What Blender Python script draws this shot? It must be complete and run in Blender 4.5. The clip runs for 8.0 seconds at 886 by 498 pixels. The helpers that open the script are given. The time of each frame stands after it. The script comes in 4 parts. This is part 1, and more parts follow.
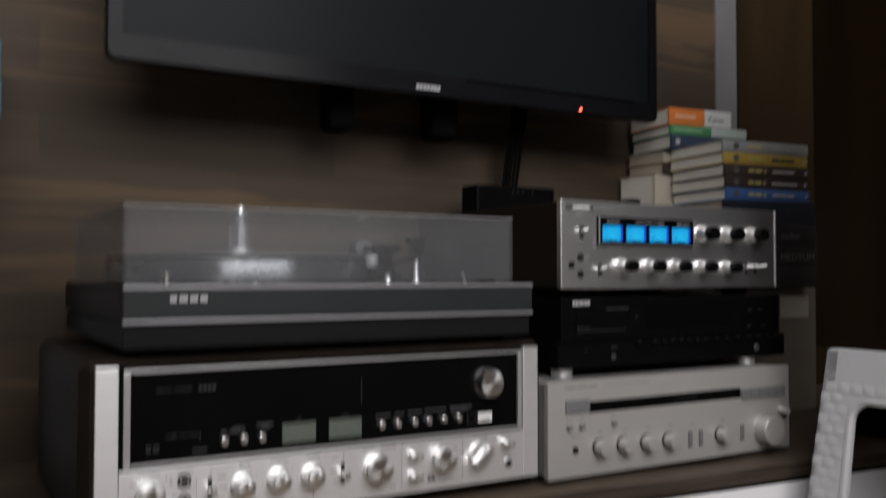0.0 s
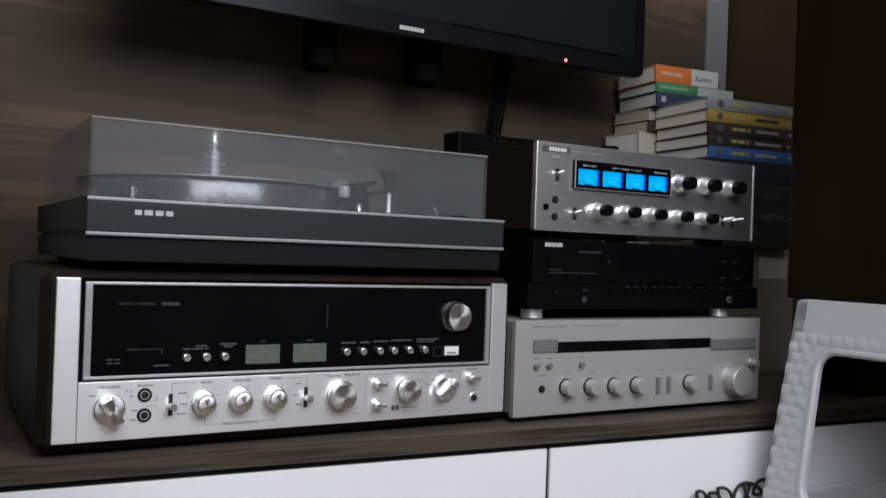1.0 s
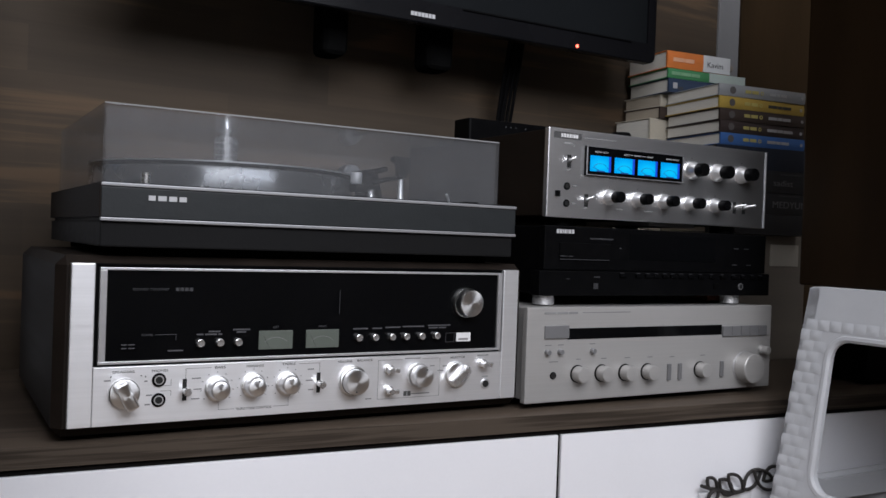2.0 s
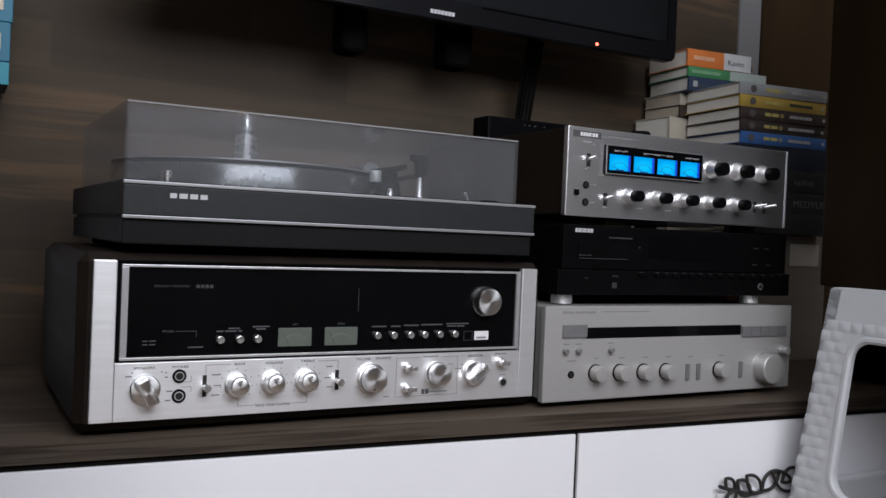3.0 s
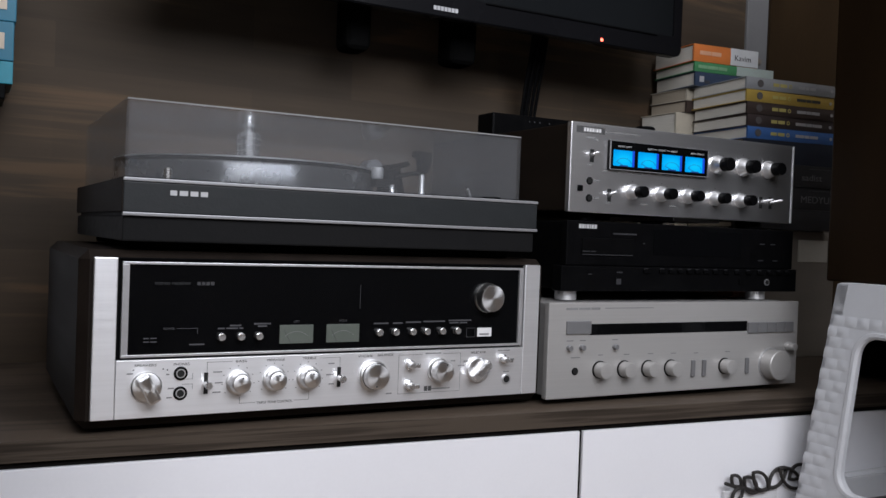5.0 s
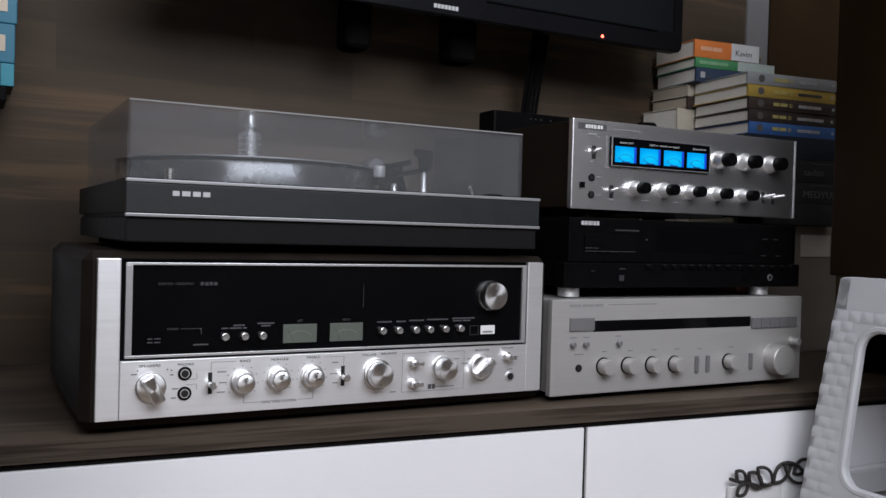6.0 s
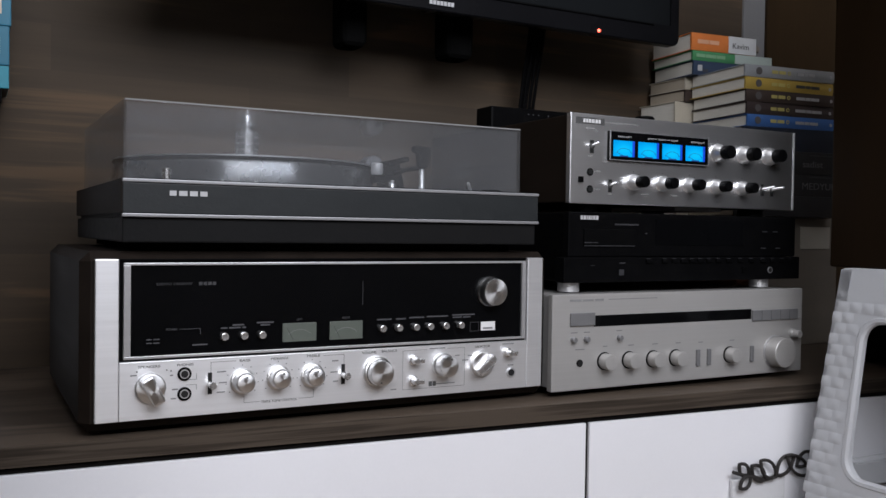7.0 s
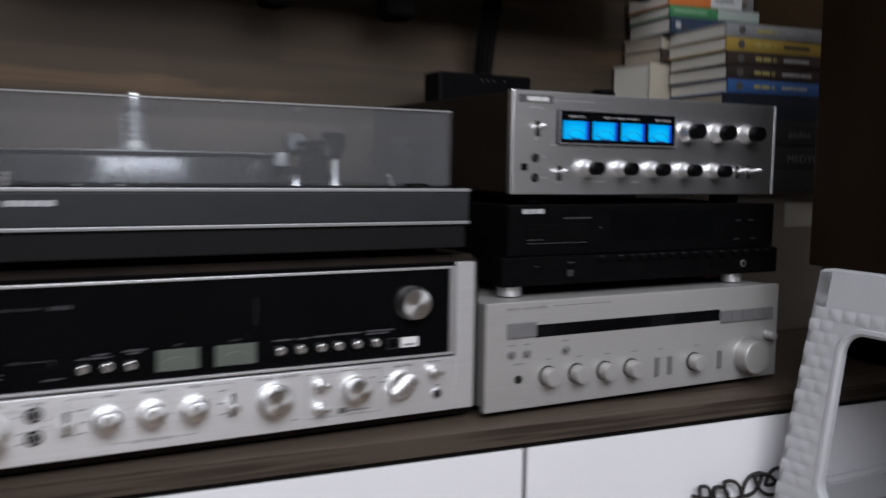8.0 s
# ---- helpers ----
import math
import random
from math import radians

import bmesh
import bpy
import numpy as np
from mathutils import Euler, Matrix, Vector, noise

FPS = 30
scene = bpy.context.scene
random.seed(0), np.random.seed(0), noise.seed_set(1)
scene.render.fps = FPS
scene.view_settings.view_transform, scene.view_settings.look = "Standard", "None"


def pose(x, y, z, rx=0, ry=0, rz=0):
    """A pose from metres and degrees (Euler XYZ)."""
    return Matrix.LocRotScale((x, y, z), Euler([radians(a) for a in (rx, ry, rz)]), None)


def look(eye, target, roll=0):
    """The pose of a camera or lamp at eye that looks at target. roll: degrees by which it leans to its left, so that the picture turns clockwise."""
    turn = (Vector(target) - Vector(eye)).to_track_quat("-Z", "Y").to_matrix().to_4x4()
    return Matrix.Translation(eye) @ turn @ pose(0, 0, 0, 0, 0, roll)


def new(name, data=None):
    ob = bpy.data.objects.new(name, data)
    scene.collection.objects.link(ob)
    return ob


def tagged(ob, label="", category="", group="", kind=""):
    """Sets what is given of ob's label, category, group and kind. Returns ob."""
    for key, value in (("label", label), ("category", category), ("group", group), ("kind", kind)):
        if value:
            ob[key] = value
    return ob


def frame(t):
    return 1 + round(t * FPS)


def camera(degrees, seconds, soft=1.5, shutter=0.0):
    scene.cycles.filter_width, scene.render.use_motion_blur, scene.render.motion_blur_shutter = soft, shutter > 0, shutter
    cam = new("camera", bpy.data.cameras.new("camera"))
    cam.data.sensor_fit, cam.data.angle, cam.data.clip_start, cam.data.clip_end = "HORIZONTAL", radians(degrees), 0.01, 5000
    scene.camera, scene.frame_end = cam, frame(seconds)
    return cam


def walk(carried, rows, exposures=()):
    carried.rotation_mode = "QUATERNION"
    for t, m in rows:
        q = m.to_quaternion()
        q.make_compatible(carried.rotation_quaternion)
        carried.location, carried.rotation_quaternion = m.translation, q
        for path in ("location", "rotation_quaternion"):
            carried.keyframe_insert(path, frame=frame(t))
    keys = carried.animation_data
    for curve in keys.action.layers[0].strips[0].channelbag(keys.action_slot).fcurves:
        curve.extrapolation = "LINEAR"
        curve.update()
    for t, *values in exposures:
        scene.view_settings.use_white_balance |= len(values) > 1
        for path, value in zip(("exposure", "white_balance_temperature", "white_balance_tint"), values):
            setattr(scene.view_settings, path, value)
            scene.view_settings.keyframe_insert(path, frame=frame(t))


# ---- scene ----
cam = camera(53.3, 8.0, shutter=0.85)
PATH = [
    (0, (-0.138, -0.873, 0.559), (0.875, 0.851, 0.619), -0.0),
    (0.2, (-0.138, -0.879, 0.538), (0.867, 0.85, 0.561), 1.4),
    (0.5, (-0.121, -0.875, 0.523), (0.902, 0.844, 0.56), 2.1),
    (1, (-0.112, -0.886, 0.508), (0.911, 0.832, 0.516), 2.0),
    (1.5, (-0.114, -0.884, 0.506), (0.904, 0.837, 0.494), 2.0),
    (3, (-0.119, -0.884, 0.509), (0.857, 0.861, 0.478), 2.4),
    (3.5, (-0.118, -0.885, 0.508), (0.84, 0.87, 0.475), 2.4),
    (4, (-0.115, -0.888, 0.509), (0.834, 0.872, 0.476), 2.4),
    (4.5, (-0.108, -0.887, 0.507), (0.844, 0.872, 0.474), 2.3),
    (6, (-0.109, -0.886, 0.506), (0.841, 0.873, 0.468), 1.6),
    (6.5, (-0.106, -0.884, 0.504), (0.842, 0.876, 0.464), 1.2),
    (7, (-0.107, -0.883, 0.504), (0.845, 0.876, 0.462), 0.8),
    (7.5, (-0.093, -0.89, 0.517), (0.855, 0.871, 0.473), 0.8),
    (7.8, (-0.03, -0.839, 0.536), (0.923, 0.917, 0.44), 0.9),
    (8, (0.039, -0.796, 0.571), (0.987, 0.956, 0.386), 0.9),
]
walk(cam, [(t, look(eye, target, roll)) for t, eye, target, roll in PATH],
     exposures=((0, -0.2, 7000, 10), (0.5, -0.2, 6650, 10), (1.0, 0.0, 6450, 10), (7.5, 0.0, 6450, 10), (8.0, -0.08, 6450, 10)))


# ---------- world, light, exposure ----------
world = bpy.data.worlds.new("sky")
scene.world = world
world.use_nodes = True
wn = world.node_tree
sky = wn.nodes.new("ShaderNodeTexSky")
sky.sky_type, sky.sun_disc = "NISHITA", False
sky.sun_elevation, sky.sun_rotation = radians(35), radians(200)
wn.links.new(sky.outputs[0], wn.nodes["Background"].inputs[0])
wn.nodes["Background"].inputs[1].default_value = 0.1


def window_light(x, y, z, w, h, power, rot):
    lamp = bpy.data.lights.new("window_daylight", "AREA")
    lamp.shape, lamp.size, lamp.size_y, lamp.energy = "RECTANGLE", w, h, power
    lamp.color = (0.905, 0.925, 1.0)
    ob = new("window_daylight", lamp)
    ob.matrix_world = pose(x, y, z, *rot)
    return ob


window_light(-0.05, -1.72, 1.68, 2.3, 1.06, 63, (90, 0, 0))


# ---------- materials ----------
def mat(name, color, rough=0.5, metal=0.0, vary=0.12, scale=40, stretch=(1, 1, 1), bump=0.0, fine=300, spec=0.5,
        rough_vary=0.1, random=0.0, spun=0.0, coat=0.0, brushed=0.0):
    """Principled surface with two scales of variation, fine relief and uneven gloss."""
    m = bpy.data.materials.new(name)
    m.use_nodes = True
    nt = m.node_tree
    b = nt.nodes["Principled BSDF"]
    tc = nt.nodes.new("ShaderNodeTexCoord")
    mp = nt.nodes.new("ShaderNodeMapping")
    mp.inputs["Scale"].default_value = stretch
    nt.links.new(tc.outputs["Object"], mp.inputs[0])
    n1 = nt.nodes.new("ShaderNodeTexNoise")
    n1.inputs["Scale"].default_value, n1.inputs["Detail"].default_value = scale, 6
    n2 = nt.nodes.new("ShaderNodeTexNoise")
    n2.inputs["Scale"].default_value, n2.inputs["Detail"].default_value = fine, 3
    nt.links.new(mp.outputs[0], n1.inputs[0])
    nt.links.new(mp.outputs[0], n2.inputs[0])
    mix = nt.nodes.new("ShaderNodeMath")
    mix.operation = "MULTIPLY_ADD"
    mix.inputs[1].default_value = 0.35
    nt.links.new(n2.outputs[0], mix.inputs[0])
    nt.links.new(n1.outputs[0], mix.inputs[2])
    ramp = nt.nodes.new("ShaderNodeValToRGB")
    ramp.color_ramp.elements[0].position, ramp.color_ramp.elements[1].position = 0.35, 0.95
    ramp.color_ramp.elements[0].color = (*[c * (1 - vary) for c in color], 1)
    ramp.color_ramp.elements[1].color = (*[min(1, c * (1 + vary)) for c in color], 1)
    nt.links.new(mix.outputs[0], ramp.inputs[0])
    last = ramp.outputs[0]
    if random:
        info = nt.nodes.new("ShaderNodeObjectInfo")
        hsv = nt.nodes.new("ShaderNodeHueSaturation")
        rng = nt.nodes.new("ShaderNodeMapRange")
        rng.inputs[3].default_value, rng.inputs[4].default_value = 1 - random, 1 + random
        nt.links.new(info.outputs["Random"], rng.inputs[0])
        nt.links.new(rng.outputs[0], hsv.inputs["Value"])
        nt.links.new(last, hsv.inputs["Color"])
        last = hsv.outputs[0]
    nt.links.new(last, b.inputs["Base Color"])
    rr = nt.nodes.new("ShaderNodeMapRange")
    rr.inputs[3].default_value, rr.inputs[4].default_value = max(0.02, rough - rough_vary), min(1, rough + rough_vary)
    nt.links.new(n1.outputs[0], rr.inputs[0])
    nt.links.new(rr.outputs[0], b.inputs["Roughness"])
    b.inputs["Metallic"].default_value = metal
    b.inputs["Specular IOR Level"].default_value = spec
    b.inputs["Coat Weight"].default_value = coat
    if spun or brushed:
        tg = nt.nodes.new("ShaderNodeTangent")
        tg.direction_type, tg.axis = "RADIAL", "Y" if spun else "X"
        b.inputs["Anisotropic"].default_value = spun or brushed
        nt.links.new(tg.outputs[0], b.inputs["Tangent"])
    if bump:
        bp = nt.nodes.new("ShaderNodeBump")
        bp.inputs["Strength"].default_value, bp.inputs["Distance"].default_value = bump, 0.001
        nt.links.new(n2.outputs[0], bp.inputs["Height"])
        nt.links.new(bp.outputs[0], b.inputs["Normal"])
    return m


def laminate(name, dark, mid, light, rough=0.45, grain=0.16, spec=0.25, shift=0.0, planks=None):
    """Wood-print laminate with grain that runs along x, broad lighter flames and, if asked, printed plank strips."""
    m = bpy.data.materials.new(name)
    m.use_nodes = True
    nt = m.node_tree
    b = nt.nodes["Principled BSDF"]
    tc = nt.nodes.new("ShaderNodeTexCoord")
    outs = []
    for sc, st, det in ((2.6, (0.7, 1, 3.0), 3), (8, (0.3, 1, 4.5), 4), (60, (0.08, 1, 5), 5)):
        mp = nt.nodes.new("ShaderNodeMapping")
        mp.inputs["Scale"].default_value = st
        nt.links.new(tc.outputs["Object"], mp.inputs[0])
        n = nt.nodes.new("ShaderNodeTexNoise")
        n.inputs["Scale"].default_value, n.inputs["Detail"].default_value, n.inputs["Distortion"].default_value = sc, det, 0.4
        nt.links.new(mp.outputs[0], n.inputs[0])
        outs.append(n.outputs[0])
    a = nt.nodes.new("ShaderNodeMath")
    a.operation = "MULTIPLY_ADD"
    a.inputs[1].default_value = 0.55
    nt.links.new(outs[1], a.inputs[0])
    nt.links.new(outs[0], a.inputs[2])
    c = nt.nodes.new("ShaderNodeMath")
    c.operation = "MULTIPLY_ADD"
    c.inputs[1].default_value = grain
    nt.links.new(outs[2], c.inputs[0])
    nt.links.new(a.outputs[0], c.inputs[2])
    low = nt.nodes.new("ShaderNodeMath")
    low.operation = "SUBTRACT"
    low.inputs[1].default_value = shift
    nt.links.new(c.outputs[0], low.inputs[0])
    ramp = nt.nodes.new("ShaderNodeValToRGB")
    e = ramp.color_ramp.elements
    e[0].position, e[0].color = 0.68, (*dark, 1)
    e[1].position, e[1].color = 1.18, (*light, 1)
    k = e.new(0.92)
    k.color = (*mid, 1)
    nt.links.new(low.outputs[0], ramp.inputs[0])
    last = ramp.outputs[0]
    if planks:
        mp = nt.nodes.new("ShaderNodeMapping")
        mp.inputs["Rotation"].default_value = (radians(-90), 0, 0)
        nt.links.new(tc.outputs["Object"], mp.inputs[0])
        br = nt.nodes.new("ShaderNodeTexBrick")
        br.offset, br.offset_frequency, br.squash = 0.37, 2, 1.0
        br.inputs["Color1"].default_value, br.inputs["Color2"].default_value = planks[2], planks[3]
        for key, val in (("Scale", 1.0), ("Mortar Size", 0.0), ("Bias", 0.0), ("Brick Width", planks[0]), ("Row Height", planks[1])):
            br.inputs[key].default_value = val
        nt.links.new(mp.outputs[0], br.inputs[0])
        mul = nt.nodes.new("ShaderNodeMix")
        mul.data_type, mul.blend_type = "RGBA", "MULTIPLY"
        mul.inputs[0].default_value = 1.0
        nt.links.new(last, mul.inputs[6])
        nt.links.new(br.outputs[0], mul.inputs[7])
        last = mul.outputs[2]
    nt.links.new(last, b.inputs["Base Color"])
    b.inputs["Roughness"].default_value, b.inputs["Specular IOR Level"].default_value = rough, spec
    bp = nt.nodes.new("ShaderNodeBump")
    bp.inputs["Strength"].default_value, bp.inputs["Distance"].default_value = 0.15, 0.0006
    nt.links.new(outs[2], bp.inputs["Height"])
    nt.links.new(bp.outputs[0], b.inputs["Normal"])
    return m


def glow(name, color, strength):
    m = bpy.data.materials.new(name)
    m.use_nodes = True
    b = m.node_tree.nodes["Principled BSDF"]
    b.inputs["Base Color"].default_value = (*color, 1)
    b.inputs["Emission Color"].default_value = (*color, 1)
    b.inputs["Emission Strength"].default_value = strength
    return m


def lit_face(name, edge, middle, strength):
    """A back-lit meter face whose lamp's falloff is painted as a round gradient."""
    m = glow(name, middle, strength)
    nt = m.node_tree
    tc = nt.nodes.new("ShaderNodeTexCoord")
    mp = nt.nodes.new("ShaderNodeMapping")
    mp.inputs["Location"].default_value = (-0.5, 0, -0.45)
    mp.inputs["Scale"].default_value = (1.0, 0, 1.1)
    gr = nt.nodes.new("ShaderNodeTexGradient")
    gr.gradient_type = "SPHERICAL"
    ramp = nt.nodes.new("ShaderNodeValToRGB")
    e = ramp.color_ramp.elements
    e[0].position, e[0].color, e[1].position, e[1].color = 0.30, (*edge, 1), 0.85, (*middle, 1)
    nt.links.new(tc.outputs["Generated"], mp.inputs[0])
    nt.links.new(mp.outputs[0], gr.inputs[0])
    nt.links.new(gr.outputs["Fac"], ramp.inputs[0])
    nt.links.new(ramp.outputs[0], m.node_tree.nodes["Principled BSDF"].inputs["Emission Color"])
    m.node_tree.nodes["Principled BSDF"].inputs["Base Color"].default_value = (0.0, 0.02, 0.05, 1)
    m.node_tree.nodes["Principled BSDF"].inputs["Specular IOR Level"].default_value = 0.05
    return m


def smoked_acrylic(name):
    """Smoked acrylic: tinted see-through, a pale diffuse veil painted for the room's reflection, a glossy surface."""
    m = bpy.data.materials.new(name)
    m.use_nodes = True
    nt = m.node_tree
    out = nt.nodes["Material Output"]
    nt.nodes.remove(nt.nodes["Principled BSDF"])
    tr = nt.nodes.new("ShaderNodeBsdfTransparent")
    tr.inputs[0].default_value = (0.89, 0.90, 0.91, 1)
    df = nt.nodes.new("ShaderNodeBsdfDiffuse")
    df.inputs[0].default_value = (0.57, 0.58, 0.60, 1)
    gl = nt.nodes.new("ShaderNodeBsdfGlossy")
    gl.inputs["Roughness"].default_value = 0.06
    tc = nt.nodes.new("ShaderNodeTexCoord")
    no = nt.nodes.new("ShaderNodeTexNoise")
    no.inputs["Scale"].default_value, no.inputs["Detail"].default_value = 6, 5
    nt.links.new(tc.outputs["Object"], no.inputs[0])
    # share of the painted reflection veil, slightly uneven
    mr = nt.nodes.new("ShaderNodeMapRange")
    mr.inputs[3].default_value, mr.inputs[4].default_value = 0.050, 0.072
    nt.links.new(no.outputs[0], mr.inputs[0])
    m1 = nt.nodes.new("ShaderNodeMixShader")
    nt.links.new(mr.outputs[0], m1.inputs[0])
    nt.links.new(tr.outputs[0], m1.inputs[1])
    nt.links.new(df.outputs[0], m1.inputs[2])
    lw = nt.nodes.new("ShaderNodeLayerWeight")
    lw.inputs[0].default_value = 0.5
    fr = nt.nodes.new("ShaderNodeMath")
    fr.operation = "MULTIPLY_ADD"
    pw = nt.nodes.new("ShaderNodeMath")
    pw.operation = "POWER"
    pw.inputs[1].default_value = 4.0
    nt.links.new(lw.outputs["Facing"], pw.inputs[0])
    nt.links.new(pw.outputs[0], fr.inputs[0])
    fr.inputs[1].default_value, fr.inputs[2].default_value = 0.6, 0.035
    m2 = nt.nodes.new("ShaderNodeMixShader")
    nt.links.new(fr.outputs[0], m2.inputs[0])
    nt.links.new(m1.outputs[0], m2.inputs[1])
    nt.links.new(gl.outputs[0], m2.inputs[2])
    nt.links.new(m2.outputs[0], out.inputs[0])
    return m


M = {}
M["wall_wood"] = laminate("grey_brown_wall_laminate", (0.058, 0.0458, 0.0348), (0.072, 0.0557, 0.0412), (0.114, 0.079, 0.052), 0.6, 0.14, 0.06,
                           planks=(0.46, 0.066, (0.89, 0.90, 0.91, 1), (1.15, 1.11, 1.07, 1)))
M["shelf_wood"] = laminate("brown_shelf_laminate", (0.029, 0.0215, 0.0155), (0.052, 0.0395, 0.0295), (0.095, 0.073, 0.055), 0.45, 0.42, 0.15)
# darker copy of the shelf wood, the front's shade put into its colour
M["shelf_edge"] = laminate("shaded_shelf_front", (0.024, 0.018, 0.0135), (0.041, 0.032, 0.0245), (0.070, 0.055, 0.042), 0.5, 0.7, 0.12, 0.2)
M["case_wood"] = mat("black_brown_case_veneer", (0.0135, 0.0098, 0.0076), 0.6, spec=0.10, vary=0.35, scale=30, stretch=(1, 0.12, 1), bump=0.1)
M["side_wood"] = mat("walnut_side_veneer", (0.013, 0.0092, 0.0068), 0.55, spec=0.1, vary=0.3, scale=30, stretch=(1, 0.12, 1), bump=0.1)
M["speaker_wood"] = mat("dark_brown_speaker_veneer", (0.0088, 0.0047, 0.0019), 0.55, spec=0.06, vary=0.3, scale=18, stretch=(1, 1, 0.12), bump=0.1)
M["panel_wood"] = mat("dark_brown_wall_veneer", (0.031, 0.0185, 0.0085), 0.5, spec=0.15, vary=0.3, scale=18, stretch=(1, 1, 0.12), bump=0.1)
M["white_lacquer"] = mat("white_drawer_lacquer", (0.82, 0.82, 0.845), 0.35, vary=0.03, scale=4, bump=0.02)
# black that paints the shade inside the unit's gaps
M["gap"] = mat("black_gap_shade", (0.007, 0.006, 0.0055), 0.8, spec=0.1)
M["alu"] = mat("brushed_aluminium", (0.84, 0.84, 0.85), 0.36, 0.72, brushed=0.6, vary=0.04, scale=60, stretch=(0.03, 1, 8), bump=0.02, fine=900, rough_vary=0.06)
M["alu_warm"] = mat("champagne_aluminium", (0.45, 0.44, 0.427), 0.42, 0.45, vary=0.04, scale=60, stretch=(0.03, 1, 8), bump=0.05, fine=900, rough_vary=0.05)
M["alu_dark"] = mat("brushed_grey_aluminium", (0.62, 0.62, 0.63), 0.34, 0.72, vary=0.03, scale=60, stretch=(0.03, 1, 8), bump=0.012, fine=900, rough_vary=0.06)
M["trim_metal"] = mat("satin_trim_metal", (0.30, 0.30, 0.31), 0.42, 0.5, vary=0.05, scale=60, stretch=(0.03, 1, 8), rough_vary=0.06)
M["button_grey"] = mat("grey_anodised_button", (0.21, 0.21, 0.215), 0.4, 0.4, vary=0.05, scale=60)
M["skirt"] = mat("polished_knob_skirt", (0.70, 0.70, 0.70), 0.33, 0.9, vary=0.04, scale=80, rough_vary=0.05)
M["alu_face"] = mat("brushed_amplifier_face", (0.94, 0.94, 0.95), 0.315, 0.97, brushed=0.1, vary=0.02, scale=60, stretch=(0.03, 1, 8), bump=0.003, fine=900, rough_vary=0.008)
M["spun"] = mat("spun_aluminium", (0.78, 0.78, 0.78), 0.33, 1.0, vary=0.05, scale=80, spun=0.82, rough_vary=0.05)
M["chrome"] = mat("bright_metal", (0.74, 0.74, 0.74), 0.27, 0.92, vary=0.04, scale=80, rough_vary=0.05)
M["polished"] = mat("polished_clamp_metal", (0.95, 0.95, 0.95), 0.25, 0.85, vary=0.03, scale=80, rough_vary=0.04)
M["satin"] = mat("satin_metal", (0.90, 0.90, 0.90), 0.42, 0.65, vary=0.04, scale=80, rough_vary=0.05)
M["black_gloss"] = mat("black_dial_glass", (0.0026, 0.0027, 0.0031), 0.10, spec=0.13, vary=0.2, scale=10, rough_vary=0.04)
M["black_plastic"] = mat("black_plastic", (0.0026, 0.0026, 0.0029), 0.42, spec=0.05, vary=0.25, scale=50, bump=0.05)
M["black_metal"] = mat("black_painted_metal", (0.0022, 0.0022, 0.0024), 0.5, spec=0.05, vary=0.25, scale=60, bump=0.1)
M["bracket"] = mat("matt_black_bracket_paint", (0.004, 0.004, 0.004), 0.9, spec=0.0, vary=0.2, scale=40)
M["hole"] = mat("dark_socket", (0.004, 0.004, 0.004), 0.6)
M["grey_vinyl"] = mat("dark_grey_plinth_paint", (0.0128, 0.0150, 0.0162), 0.5, spec=0.35, vary=0.12, scale=120, bump=0.15)
M["grey_vinyl_low"] = mat("charcoal_plinth_paint", (0.0068, 0.0068, 0.0071), 0.6, spec=0.12, vary=0.12, scale=120, bump=0.15)
M["lid"] = smoked_acrylic("smoked_acrylic")
M["rubber"] = mat("black_rubber_mat", (0.009, 0.009, 0.009), 0.7, spec=0.25, bump=0.1)
M["platter"] = mat("machined_platter_rim", (0.23, 0.233, 0.238), 0.27, 0.75, spec=0.5, vary=0.06, scale=30, rough_vary=0.03, brushed=0.75)
M["meter_pale"] = mat("pale_green_meter_face", (0.100, 0.114, 0.098), 0.35, vary=0.06, scale=20)
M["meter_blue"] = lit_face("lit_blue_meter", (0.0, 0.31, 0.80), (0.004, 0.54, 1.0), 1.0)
# weaker blue emission, paints the shaded right end of each meter
M["meter_dim"] = glow("dim_blue_meter_glow", (0.0, 0.035, 0.36), 0.9)
M["meter_ink"] = mat("meter_scale_ink", (0.01, 0.05, 0.22), 0.5)
M["ink"] = mat("dark_print", (0.06, 0.06, 0.06), 0.6)
M["ink_soft"] = mat("grey_print", (0.22, 0.22, 0.22), 0.6)
M["print_light"] = mat("pale_print", (0.62, 0.62, 0.62), 0.5)
M["print_spine"] = mat("grey_spine_print", (0.14, 0.14, 0.145), 0.5)
M["print_dim"] = mat("dim_print", (0.055, 0.055, 0.06), 0.5)
M["mahogany"] = mat("reddish_brown_board", (0.20, 0.070, 0.045), 0.5, vary=0.2, scale=30, stretch=(0.2, 1, 1))
M["print_dark"] = mat("very_dim_print", (0.028, 0.028, 0.031), 0.5)
M["print_gilt"] = mat("dull_yellow_print", (0.50, 0.43, 0.14), 0.5)
M["print_title"] = mat("soft_white_print", (0.45, 0.45, 0.46), 0.5)
M["print_emblem"] = mat("grey_emblem_print", (0.11, 0.10, 0.098), 0.5)
M["print_peach"] = mat("peach_print", (0.78, 0.42, 0.26), 0.5)
M["print_sage"] = mat("sage_print", (0.22, 0.42, 0.24), 0.5)
M["white_badge"] = mat("white_badge", (0.75, 0.75, 0.75), 0.4)
M["tv_screen"] = mat("black_screen", (0.008, 0.009, 0.010), 0.34, spec=0.06, vary=0.1, scale=4, rough_vary=0.03)
M["tv_frame"] = mat("black_gloss_bezel", (0.006, 0.006, 0.007), 0.25, spec=0.08, vary=0.1, scale=6)
M["led_red"] = glow("red_standby_light", (1.0, 0.10, 0.06), 6.0)
M["led_blue"] = glow("blue_pilot_light", (0.12, 0.2, 1.0), 1.0)
